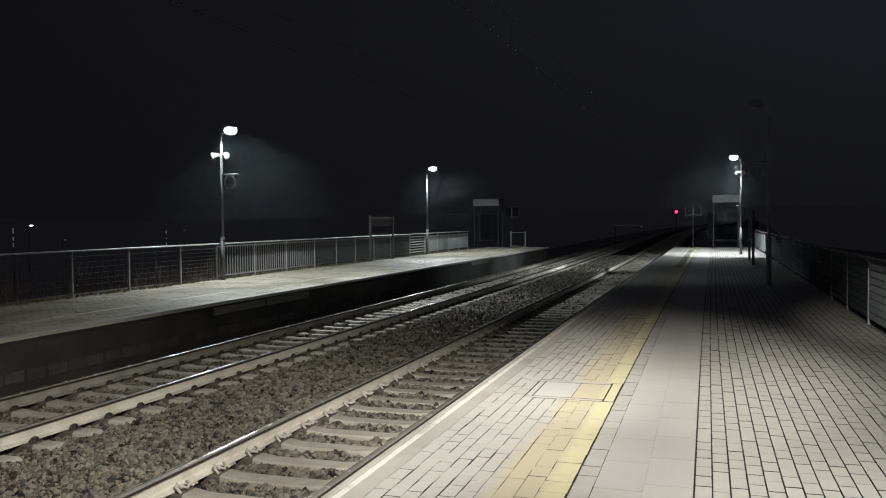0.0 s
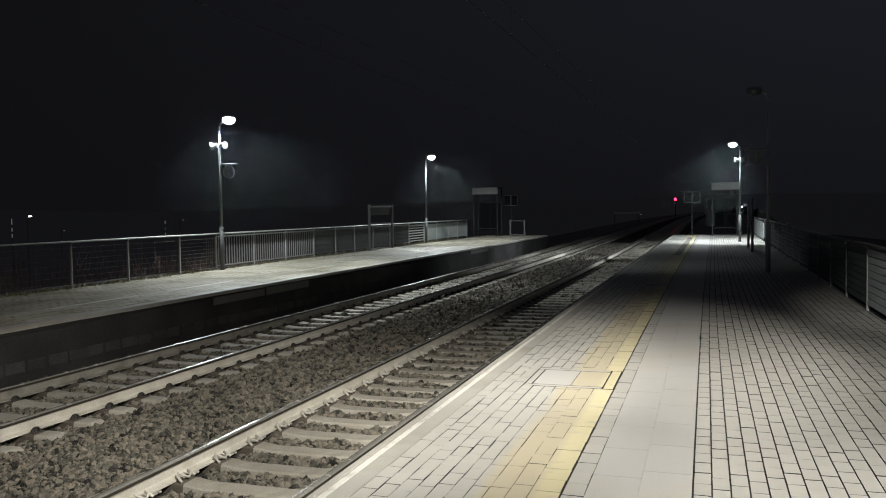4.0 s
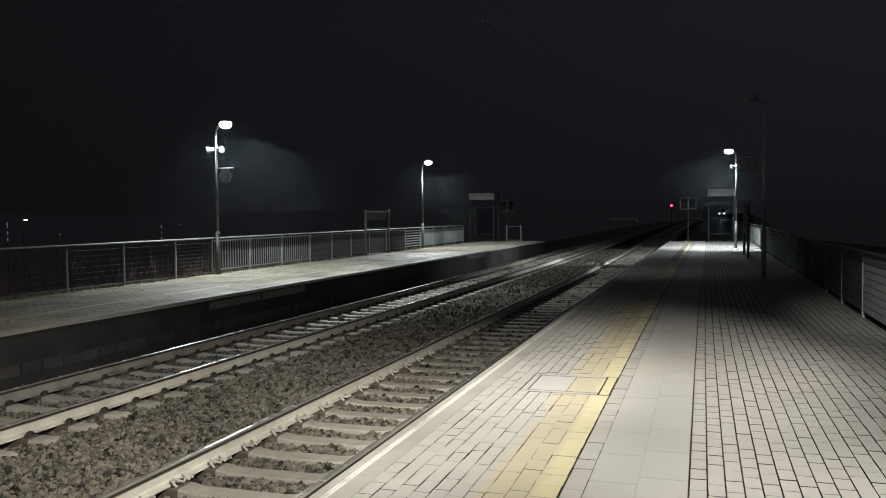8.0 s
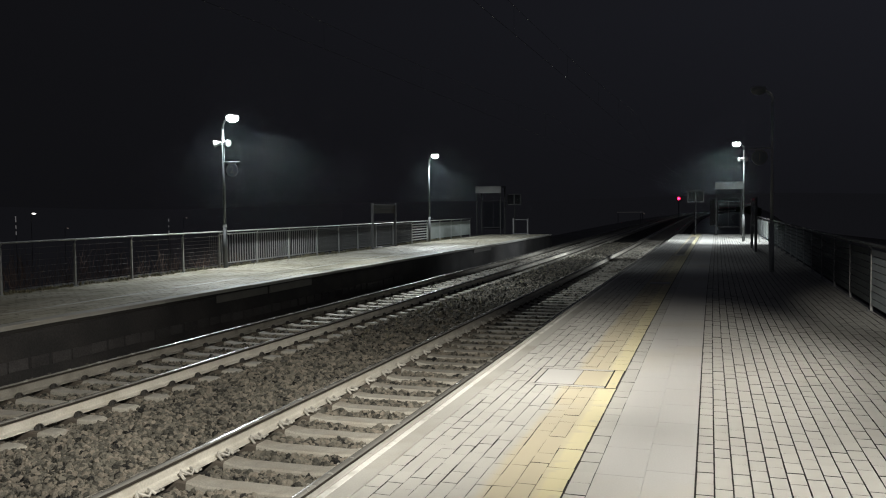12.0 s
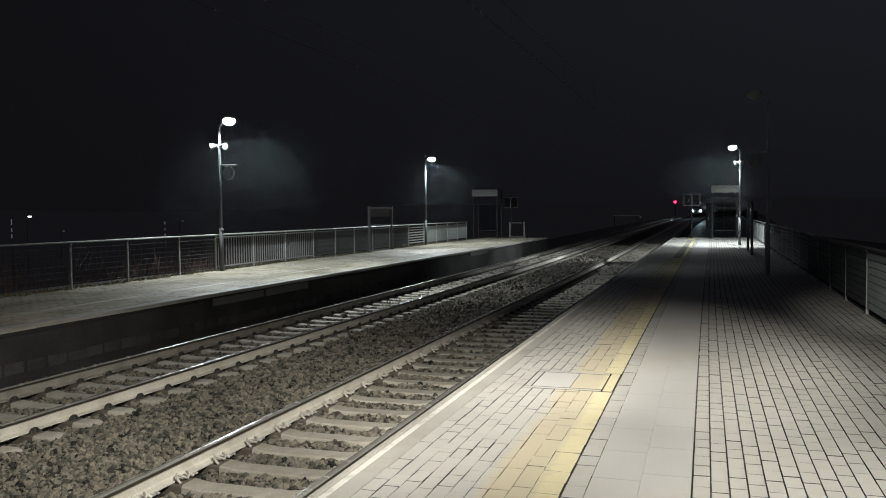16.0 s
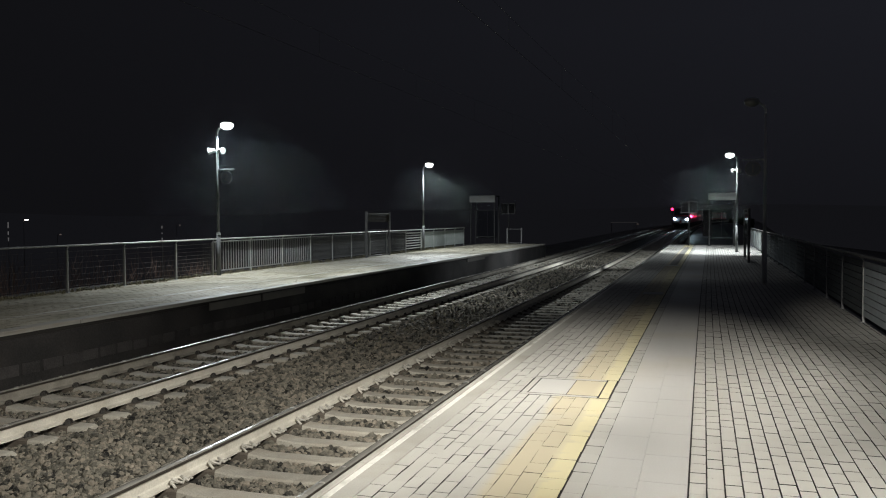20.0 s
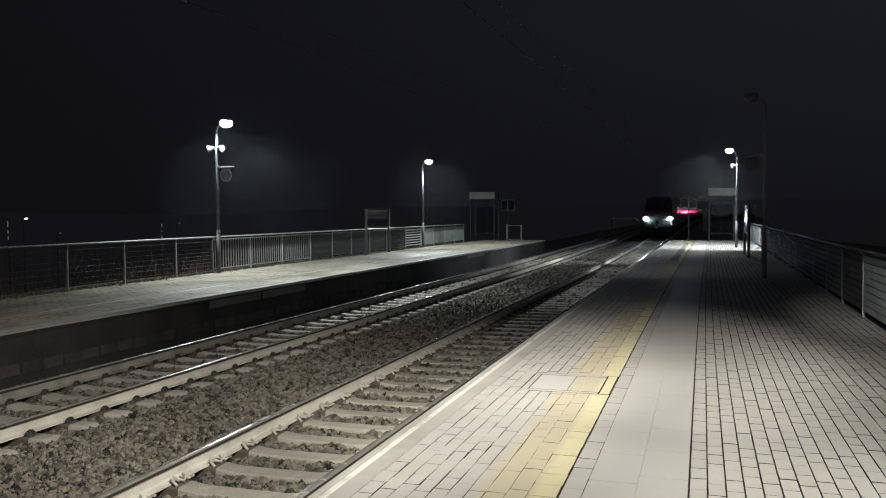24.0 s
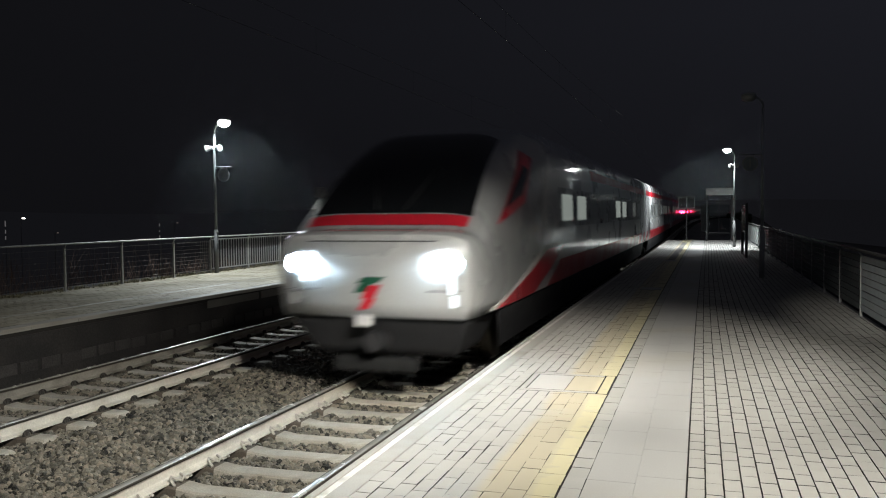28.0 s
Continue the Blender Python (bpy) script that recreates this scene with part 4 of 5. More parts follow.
RIGHT_POSTS = [-4.1, -2.1, -0.1, 1.9, 3.9, 5.9, 7.9, 9.9, 11.9, 13.95, 16.0, 18.0, 20.0, 22.0, 24.0, 26.0, 28.0, 30.0, 32.0, 34.0, 36.0, 38.0, 40.0, 42.0, 44.0, 46.0, 48.0, 50.0]
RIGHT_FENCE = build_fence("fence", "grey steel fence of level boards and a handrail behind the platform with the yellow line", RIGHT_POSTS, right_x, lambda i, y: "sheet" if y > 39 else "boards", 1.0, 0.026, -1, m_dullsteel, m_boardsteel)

for y in (27.7,):
    part("rail_clamp", one_box(right_x(y) - 0.05, y, 1.075, 0.06, 0.16, 0.07, 0.012), m_board_lit, RIGHT_FENCE, "pale clamp on the handrail")



def build_bushes():
    """Bare brown twigs on the bank behind the opposite platform."""
    rng = random.Random(19)
    verts, faces = [], []
    for _ in range(150):
        y = rng.uniform(9, 27)
        x = fence_x(y) - rng.uniform(0.35, 3.2)
        h = rng.uniform(0.5, 1.25) * (1.0 if y < 19 else 0.7)
        for _ in range(26):
            a, lean = rng.uniform(0, 6.28), rng.uniform(0.1, 0.8)
            p = Vector((x + rng.uniform(-0.3, 0.3), y + rng.uniform(-0.3, 0.3), -1.3 + rng.uniform(0, 0.9 + 0.6 * h)))
            d = Vector((math.cos(a) * lean, math.sin(a) * lean, 1)).normalized() * rng.uniform(0.25, 0.75) * h
            w = rng.uniform(0.003, 0.007)
            n = len(verts)
            for q, k in ((p, 1.0), (p + d * 0.5 + Vector((rng.uniform(-0.05, 0.05), rng.uniform(-0.05, 0.05), 0)), 0.7), (p + d, 0.25)):
                verts += [q + Vector((w * k * math.cos(b), w * k * math.sin(b), 0)) for b in (0, 2.1, 4.2)]
            for r in (0, 3):
                for k in range(3):
                    faces.append((n + r + k, n + r + (k + 1) % 3, n + r + 3 + (k + 1) % 3, n + r + 3 + k))
    tagged(link("bushes", mesh_data("bushes", verts, faces, m_bush)), "bare brown bushes on the bank behind the fence", "bushes", kind="stuff")


build_bushes()

# ---- lamp posts ----


def lamp_post(x, y, side, lit, height, horns, number, label):
    """side: +1 when its arm reaches to the right."""
    steel = m_pole if lit else m_zinc
    post = thing("lamp_post", label, "lamp post", "platform lamps", m=pose(x, y, 0))
    part("base_sleeve", one_tube((0, 0, 0), (0, 0, 1.2), 0.064, 0.060, 16), steel, post, smooth=True)
    # on lit posts the collar's bright spot is painted with paler steel
    part("collar", one_tube((0, 0, 1.18), (0, 0, 1.26), 0.070, 0.050, 16), m_galv if lit else steel, post, "bright steel collar" if lit else "")
    bm = bmesh.new()
    tube(bm, (0, 0, 1.2), (0, 0, height - 0.2), 0.041, 0.032, 14)
    pipe(bm, [(0, 0, height - 0.25), (0, 0, height - 0.1), (side * 0.03, 0, height - 0.02), (side * 0.1, 0, height + 0.04), (side * 0.2, 0, height + 0.10)], 0.030, 10)
    part("pole", bm, steel, post, "galvanised tapered pole", True)
    # lamp head: a flattened shell with a glass bowl below
    bm = bmesh.new()
    g = bmesh.ops.create_uvsphere(bm, u_segments=20, v_segments=10, radius=1)["verts"]
    bmesh.ops.scale(bm, vec=(0.19, 0.15, 0.075), verts=g)
    bmesh.ops.delete(bm, geom=[v for v in g if v.co.z < 0.02], context="VERTS")
    bmesh.ops.translate(bm, vec=(side * 0.33, 0, height + 0.135), verts=bm.verts[:])
    head = part("lamp_head", bm, m_lampbody if lit else m_zinc, post, "flat oval lamp housing", True)
    bm = bmesh.new()
    g = bmesh.ops.create_uvsphere(bm, u_segments=20, v_segments=10, radius=1)["verts"]
    bmesh.ops.scale(bm, vec=(0.185, 0.155, 0.125), verts=g)
    bmesh.ops.delete(bm, geom=[v for v in g if v.co.z > 0.075], context="VERTS")
    bmesh.ops.translate(bm, vec=(side * 0.33, 0, height + 0.105), verts=bm.verts[:])
    part("bowl", bm, m_lampglow if lit else m_lampoff, head, "glowing white glass bowl" if lit else "unlit glass bowl", True)
    if horns:
        for turn in horns:
            bm = bmesh.new()
            tube(bm, (0.06, 0, 0), (0.12, 0, 0), 0.045, 0.05, 12)
            tube(bm, (0.12, 0, 0), (0.25, 0, 0), 0.05, 0.095, 16)
            tube(bm, (0.24, 0, 0), (0.26, 0, 0), 0.10, 0.10, 16)
            h = part("loudspeaker", bm, m_horn, post, "pale horn loudspeaker", m=pose(0, 0, height - 0.58, 0, 10, turn))
            part("bracket", one_box(0.04, 0, -0.045, 0.09, 0.05, 0.02), m_galv, h)
    if number:
        sx = side
        part("sign_arm", one_tube((0, 0, 3.06), (sx * 0.55, 0, 3.06), 0.018, sides=8), steel, post)
        bm = one_tube((sx * 0.29, 0.015, 2.83), (sx * 0.29, -0.015, 2.83), 0.185, sides=28)
        disc = part("number_sign", bm, m_sign, post, "round dark blue platform number sign")
        part("sign_rim", ring((sx * 0.29, -0.017, 2.83), 0.185, 0.165, 0.006), m_signwhite, disc)
        me = text_mesh(number, 0.30, 0.002)
        me.materials.append(m_signwhite)
        link("numeral", me, disc, "white numeral", pose(sx * 0.29, -0.019, 2.83, 90, 0, 0))
        for off in (-0.1, 0.1):
            part("hanger", one_tube((sx * 0.29 + off, 0, 3.06), (sx * 0.29 + off, 0, 2.97), 0.006, sides=6), m_galv, disc)
    return post


def ring(centre, r_out, r_in, thick, sides=28):
    bm = bmesh.new()
    cx, cy, cz = centre
    rows = []
    for r, dy in ((r_out, 0), (r_out, -thick), (r_in, -thick), (r_in, 0)):
        rows.append([bm.verts.new((cx + r * math.cos(a), cy + dy, cz + r * math.sin(a))) for a in [2 * math.pi * k / sides for k in range(sides)]])
    for i in range(4):
        a, b = rows[i], rows[(i + 1) % 4]
        for k in range(sides):
            bm.faces.new((a[k], a[(k + 1) % sides], b[(k + 1) % sides], b[k]))
    return bm


lamp_post(-13.36, 20.65, 1, True, 4.22, (200, -20), "2", "lit lamp post with two horn loudspeakers and a round number sign")
lamp_post(-13.52, 39.45, 1, True, 4.24, (), "", "lit lamp post standing at the fence")
lamp_post(1.56, 40.50, -1, True, 4.42, (205, 290), "", "lit lamp post with horn loudspeakers")
lamp_post(1.49, 21.70, -1, False, 4.38, (), "1", "unlit grey lamp post with a round number sign")
lamp_post(1.52, 2.90, -1, True, 4.40, (), "", "lit lamp post beside the fence")



def droplets(points, size, label):
    """Mist as tiny rigid flecks, each turned its own way."""
    rng = np.random.default_rng(len(points))
    tri = rng.normal(size=(len(points), 3, 3))
    tri = size * tri / np.linalg.norm(tri, axis=2, keepdims=True)
    v = (points[:, None, :] + tri).reshape(-1, 3)
    ob = link("mist", big_mesh("mist", v, np.arange(len(v)).reshape(-1, 3), m_mist))
    tagged(ob, label, "mist", kind="stuff")


def lamp_mist(x, y, z, count, spread, size, seed):
    """Mist thinning out from a lamp."""
    rng = np.random.default_rng(seed)
    p = rng.normal(size=(count, 3)) * spread
    p = p[np.linalg.norm(p, axis=1) > 0.5] + np.array([x, y, z])
    droplets(p[p[:, 2] > 0.2], size, "thin night mist drifting in the light of a lamp")


lamp_mist(-12.6, 20.65, 3.7, 190000, 1.4, 0.0017, 31)
lamp_mist(-12.75, 39.45, 3.7, 110000, 1.5, 0.0026, 32)
lamp_mist(0.85, 40.5, 3.8, 110000, 1.4, 0.0026, 33)

# ---- boards, shelters, displays ----


def notice_board(x, y0, y1, top, panel_low, label, face):
    board = thing("notice_board", label, "notice board", "notice boards", m=pose(x, (y0 + y1) / 2, 0))
    l = y1 - y0
    for s in (-1, 1):
        part("leg", one_box(0, s * l / 2, top / 2, 0.09, 0.11, top, 0.012), m_boardsteel, board)
    bm = one_box(0, 0, (top + panel_low) / 2 - 0.03, 0.06, l - 0.1, top - panel_low - 0.04, 0.01)
    panel = part("panel", bm, face, board, "dark panel")
    for s in (-1, 1):
        for k, z in enumerate((top - 0.16, top - 0.28)):
            part("writing_bar", one_box(s * 0.032, 0.1 * k, z, 0.004, l * (0.7 - 0.25 * k), 0.05), m_shelter, panel)
    part("glazing", one_box(0, 0, (panel_low + 0.2) / 2 + 0.3, 0.03, l - 0.12, 0.02), m_boardsteel, board)
    part("foot_bar", one_box(0, 0, 0.06, 0.05, l - 0.1, 0.05, 0.008), m_boardsteel, board)
    return board


notice_board(-13.32, 31.55, 34.15, 1.92, 1.50, "steel-legged timetable board with a dark panel standing before the fence", m_placard)
notice_board(1.62, 31.2, 34.0, 1.95, 0.95, "steel-legged timetable board seen edge-on beside the fence", m_glossy)


def display(x, y, turn, label):
    d = thing("departure_display", label, "display", "departure displays", m=pose(x, y, 0, 0, 0, turn))
    part("post", one_tube((0, 0.06, 0), (0, 0.06, 2.5), 0.04, sides=12), m_shelter, d)
    part("housing", one_box(0, 0.0, 2.225, 0.92, 0.10, 0.66, 0.01), m_shelter, d)
    bm = bmesh.new()
    for z in (1.905, 2.545):
        box(bm, 0, -0.057, z, 0.92, 0.02, 0.032)
    for bx in (-0.444, 0.444):
        box(bm, bx, -0.057, 2.225, 0.032, 0.02, 0.608)
    box(bm, 0, -0.057, 2.225, 0.05, 0.02, 0.608)
    part("frame", bm, m_frame, d, "grey frame round two screens")
    for s in (-1, 1):
        part("screen", one_box(s * 0.24, -0.052, 2.225, 0.40, 0.012, 0.59), m_screen, d, "dark switched-off screen")
    return d


display(-0.70, 49.6, 2, "double departure display with dark screens on a post")
display(-11.7, 50.8, -6, "double departure display with dark screens on a post")


def shelter(x0, x1, y, depth, zlow, ztop, label, hiding):
    w = x1 - x0
    s = thing("platform_shelter", label, "shelter", "platform shelters", m=pose((x0 + x1) / 2, y, 0))
    part("roof", one_box(0, depth / 2, ztop - 0.03, w, depth, 0.06, 0.01), m_shelter, s)
    part("fascia", one_box(0, -0.02, (zlow + ztop) / 2, w, 0.04, ztop - zlow, 0.008), m_fascia, s, "pale grey fascia board")
    for px in (-w / 2 + 0.06, w / 2 - 0.06):
        for py in (0.06, depth - 0.06):
            part("post", one_box(px, py, ztop / 2 - 0.03, 0.07, 0.07, ztop - 0.06, 0.008), m_shelter, s)
    for k in range(2):
        pw = (w - 0.26) / 2
        part("back_pane", one_box(-w / 2 + 0.13 + pw * (k + 0.5), depth - 0.06, 1.25, pw - 0.05, 0.012, 1.7), m_pane, s, "clear glass pane")
    for k in range(2):
        part("rail", one_box(0, depth - 0.06, 0.38 + 1.75 * k, w - 0.2, 0.04, 0.04), m_shelter, s)
    # assumed opaque panel, placed to hide the train's lights and the red signal behind
    if hiding:
        part("hiding_panel", one_box(-w / 2 - 0.05, 0.35, 1.3, 0.46, 0.05, 1.5, 0.01), m_hiding, s, "assumed black panel that hides the train's far lights")
    part("bench_seat", one_box(0, depth - 0.35, 0.45, w - 0.4, 0.38, 0.05, 0.01), m_shelter, s)
    return s


shelter(0.36, 1.84, 49.0, 1.3, 2.61, 3.02, "small platform shelter with a pale fascia and clear panes", True)
shelter(-13.86, -12.22, 49.4, 1.3, 2.62, 3.04, "small platform shelter with a pale fascia at the fence end", False)


def build_barrier():
    b = thing("end_barrier", "grey tubular barrier at the end of the opposite platform", "barrier", m=pose(-11.30, 50.75, 0))
    for s in (-1, 1):
        part("post", one_box(s * 0.46, 0, 0.5, 0.09, 0.09, 1.0, 0.012), m_boardsteel, b)
    for z in (0.06, 0.93):
        part("rail", one_tube((-0.44, 0, z), (0.44, 0, z), 0.025), m_boardsteel, b)


build_barrier()

# ---- signal and distance ----


def build_signal(x, y, z, foot, lens, label):
    s = thing("railway_signal", label, "signal", "railway signals", m=pose(x, y, z))
    part("mast", one_tube((0, 0, foot), (0, 0, 0.2), 0.07), m_darksteel, s)
    part("head_plate", one_tube((0, -0.05, 0), (0, 0.02, 0), 0.5, sides=24), m_darksteel, s, "black round backing plate")
    part("hood", ring((0, -0.05, 0), 0.33, 0.30, 0.22), m_darksteel, s, "open round hood")
    bm = bmesh.new()
    g = bmesh.ops.create_uvsphere(bm, u_segments=16, v_segments=8, radius=0.22)["verts"]
    bmesh.ops.scale(bm, vec=(1, 0.3, 1), verts=g)
    bmesh.ops.translate(bm, vec=(0, -0.09, 0), verts=g)
    part("lens", bm, lens, s, "glowing red lens", True)


build_signal(-4.95, 150, 3.09, -3.7, m_red_lens, "railway signal on a mast showing one red light")
# the second signal is assumed: it only accounts for the red beams
build_signal(1.05, 209.8, 2.0, -3.6, m_red_far, "assumed railway signal beside the bend, added for the red light on the train")


def far_lamp(x, y, z, ground_z, size, mat, label):
    s = thing("street_lamp", label, "street lamp", "far street lamps", m=pose(x, y, 0))
    part("pole", one_tube((0, 0, ground_z), (0, 0, z), 0.035, 0.03, 8), m_darksteel, s)
    part("arm", one_tube((0, 0, z), (0.5, 0, z + 0.1), 0.02, sides=6), m_darksteel, s)
    bm = bmesh.new()
    g = bmesh.ops.create_uvsphere(bm, u_segments=12, v_segments=6, radius=size)["verts"]
    bmesh.ops.scale(bm, vec=(1.5, 0.6, 0.40), verts=g)
    bmesh.ops.translate(bm, vec=(0.5, 0, z + 0.03), verts=g)
    part("lamp_head", bm, mat, s, "small glowing lamp head", True)


far_lamp(-89.0, 90, 1.6, -14.5, 0.22, m_far_lamp, "distant lit street lamp below the embankment")


def far_mast(x, y, top, pieces, label):
    """A distant mast; the light on its short lengths is put in as their glow."""
    s = thing("mast", label, "mast", "far masts", m=pose(x, y, 0))
    part("pole", one_tube((0, 0, -14.5), (0, 0, top), 0.03, sides=8), m_darksteel, s)
    for z0, z1 in pieces:
        part("glow_length", one_tube((0, -0.02, z0), (0, -0.02, z1), 0.06, sides=8), m_far_mast, s, "length with its faint light put in as glow")


far_mast(-91.7, 90, 1.4, ((0.5, 1.3), (-0.45, 0.05), (-1.3, -0.8)), "distant lamp mast with faintly glowing lengths")
far_mast(-66.6, 90, 0.9, ((0.45, 0.8), (-0.25, -0.1), (-1.0, -0.75)), "distant lamp mast with faintly glowing lengths")
far_lamp(-64.4, 90, 0.85, -14.5, 0.10, m_far_dim, "distant dim street lamp")
far_lamp(-83.3, 90, -0.4, -14.5, 0.12, m_far_dim, "distant dim street lamp")
far_lamp(-9.3, 121, 0.68, -1.2, 0.10, m_far_dim, "small dim lamp beside the far line")


# faint pale line of unknown make, given its own glow; the posts are added
def build_light_line():
    s = thing("strip_lamp", "distant faint line of light, built as a glowing tube on two posts", "lamp", m=pose(-14.2, 160, 0))
    for dx in (-2.3, 2.3):
        part("post", one_tube((dx, 0, -5), (dx, 0, 0.7), 0.05, sides=8), m_darksteel, s)
    part("tube", one_box(0, 0, 0.72, 5.0, 0.12, 0.12, 0.02), m_far_strip, s, "faintly glowing tube")


build_light_line()


def build_hiding_woods():
    """Dark clumps of leaves inside the bend, added unseen to hide the line beyond."""
    rng = np.random.default_rng(77)
    n = 4000
    x = 11.0 + 8 * rng.random(n)
    y = 340 + rng.uniform(-6, 14, n) + (x - 11) * 0.4
    top = np.interp(x, [11, 12, 17, 19], [0.6, 1.0, 1.0, 0.3]) + 0.3 * np.sin(x * 1.7) + 0.2 * np.sin(x * 4.1)
    z = -7.0 + (top + 7.0) * rng.random(n)
    s = rng.uniform(0.35, 0.9, n)
    quad = np.array([(-1, 0, -0.5), (1, 0, -0.5), (0.8, 0, 0.6), (-0.7, 0, 0.5)], float)
    a = rng.uniform(-0.9, 0.9, n)
    v = quad[None] * s[:, None, None]
    rx = v[..., 0] * np.cos(a)[:, None]
    ry = v[..., 0] * np.sin(a)[:, None]
    v = np.stack([rx + x[:, None], ry + y[:, None], v[..., 2] + z[:, None]], -1)
    f = np.arange(n * 4).reshape(n, 4)
    tagged(link("woods", big_mesh("woods", v.reshape(-1, 3), f, m_leaf)), "added dark leafy thicket inside the far bend, hiding the line beyond", "woods", kind="stuff")


build_hiding_woods()


# ---- train ----
CAR_LENGTH, CAR_PITCH = 27.2, 27.8


class Shell:
    """The outside of a carriage: y runs back from its front, z up from the rails."""

    def __init__(self, stations, low=0.98, mid=1.35):
        # stations: (y, half width, top height, roundness)
        self.width = smooth_curve([(s[0], s[1]) for s in stations])
        self.top = smooth_curve([(s[0], s[2]) for s in stations])
        self.round = smooth_curve([(s[0], s[3]) for s in stations])
        self.low, self.mid = low, mid

    def lean(self, z):
        return 1 - 0.04 * max(0.0, (z - 1.9) / 1.8) ** 1.3

    def side(self, y, z, out=0.0):
        """x of the flank at height z."""
        w, n = self.width(y), self.round(y)
        if z <= self.mid:
            return w * (0.955 + 0.045 * (z - self.low) / (self.mid - self.low)) + out
        u = min(0.999, (z - self.mid) / (self.top(y) - self.mid))
        return w * (1 - u**n) ** (1 / n) * self.lean(z) + out

    def roof(self, x, y, out=0.0):
        """height of the top at x."""
        w, n = self.width(y), self.round(y)
        z = self.mid
        lo, hi = self.mid, self.top(y)
        for _ in range(24):
            z = (lo + hi) / 2
            if self.side(y, z) > abs(x):
                lo = z
            else:
                hi = z
        return z + out

    def section(self, y):
        pts = [(self.side(y, self.low), self.low), (self.side(y, 1.15), 1.15)]
        n = self.round(y)
        for k in range(15):
            a = math.pi / 2 * k / 14
            u = math.sin(a) ** (2 / n)
            z = self.mid + (self.top(y) - self.mid) * min(u, 1.0)
            x = self.width(y) * max(0.0, math.cos(a)) ** (2 / n) * self.lean(z)
            pts.append((x, z))
        return pts

    def body(self, ys):
        verts, faces = [], []
        for y in ys:
            half = self.section(y)
            ringp = [(-x, z) for x, z in half] + [(x, z) for x, z in half[::-1]][1:]
            verts += [(x, y, z) for x, z in ringp]
        n = len(ringp)
        for i in range(len(ys) - 1):
            for k in range(n - 1):
                a = i * n + k
                faces.append((a, a + n, a + n + 1, a + 1))
            faces.append((i * n + n - 1, i * n + 2 * n - 1, i * n + n, i * n))
        faces.append(tuple(range(n)))
        faces.append(tuple(range((len(ys) - 1) * n, len(ys) * n))[::-1])
        return verts, faces

    def flank_patch(self, corners, out, nu=8, nv=6):
        """A four-cornered sheet lying on the right flank; corners as (y, z): low front, low back, high back, high front."""
        verts, faces = [], []
        for layer in (out, out - 0.012):
            for j in range(nv + 1):
                for i in range(nu + 1):
                    u, v = i / nu, j / nv
                    y = (1 - v) * ((1 - u) * corners[0][0] + u * corners[1][0]) + v * ((1 - u) * corners[3][0] + u * corners[2][0])
                    z = (1 - v) * ((1 - u) * corners[0][1] + u * corners[1][1]) + v * ((1 - u) * corners[3][1] + u * corners[2][1])
                    verts.append((self.side(y, z, layer), y, z))
        m = nu + 1
        for j in range(nv):
            for i in range(nu):
                a = j * m + i
                faces.append((a, a + 1, a + m + 1, a + m))
        border = [i for i in range(m)] + [j * m + nu for j in range(1, nv + 1)] + [nv * m + i for i in range(nu - 1, -1, -1)] + [j * m for j in range(nv - 1, 0, -1)]
        # the rim has corners of its own, so that its edge stays crisp
        off, rim, n = m * (nv + 1), len(verts), len(border)
        verts += [verts[a] for a in border] + [verts[a + off] for a in border]
        for i in range(n):
            j = (i + 1) % n
            faces.append((rim + j, rim + i, rim + n + i, rim + n + j))
        return verts, faces

    def top_patch(self, y0, y1, x0, x1, out, nu=10, nv=16, squeeze=1.0):
        """A sheet on the sloping front or roof; squeeze: how much narrower its upper end is."""
        verts, faces = [], []
        for i in range(nu + 1):
            y = y0 + (y1 - y0) * i / nu
            k = 1 + (squeeze - 1) * i / nu
            for j in range(nv + 1):
                x = (x0 + (x1 - x0) * j / nv) * k
                verts.append((x, y - out * 0.4, self.roof(x, y, out)))
        m = nv + 1
        for i in range(nu):
            for j in range(nv):
                a = i * m + j
                faces.append((a, a + 1, a + m + 1, a + m))
        return verts, faces


def mirrored(verts, faces):
    return [(-x, y, z) for x, y, z in verts], [f[::-1] for f in faces]


def both_flanks(name, shell, corners, out, mat, parent, label="", **k):
    v, f = shell.flank_patch(corners, out, **k)
    made = [link(name, mesh_data(name, v, f, mat, True), parent, label)]
    v, f = mirrored(v, f)
    made.append(link(name, mesh_data(name, v, f, mat, True), parent, label))
    return made


def bogie(parent, y):
    bm = bmesh.new()
    for s in (-1, 1):
        box(bm, s * 1.02, y, 0.52, 0.14, 3.2, 0.18, 0.03)
        box(bm, s * 1.05, y, 0.68, 0.2, 0.7, 0.3, 0.04)
        for k in (-1, 1):
            tube(bm, (s * 1.06, y + 1.35 * k, 0.30), (s * 1.06, y + 1.35 * k, 0.62), 0.10, sides=8)
            box(bm, s * 1.08, y + 1.35 * k, 0.45, 0.16, 0.3, 0.26, 0.03)
    box(bm, 0, y, 0.6, 1.9, 0.5, 0.25, 0.03)
    frame_part = part("bogie", bm, m_traindark, parent, "dark steel bogie frame")
    for k in (-1, 1):
        for s in (-1, 1):
            bm = bmesh.new()
            x = s * GAUGE / 2
            tube(bm, (x - 0.06, y + 1.35 * k, 0.45), (x + 0.06, y + 1.35 * k, 0.45), 0.445, sides=24)
            tube(bm, (x - s * 0.06, y + 1.35 * k, 0.45), (x - s * 0.085, y + 1.35 * k, 0.45), 0.475, sides=24)
            part("wheel", bm, m_wheel, frame_part, "steel wheel")


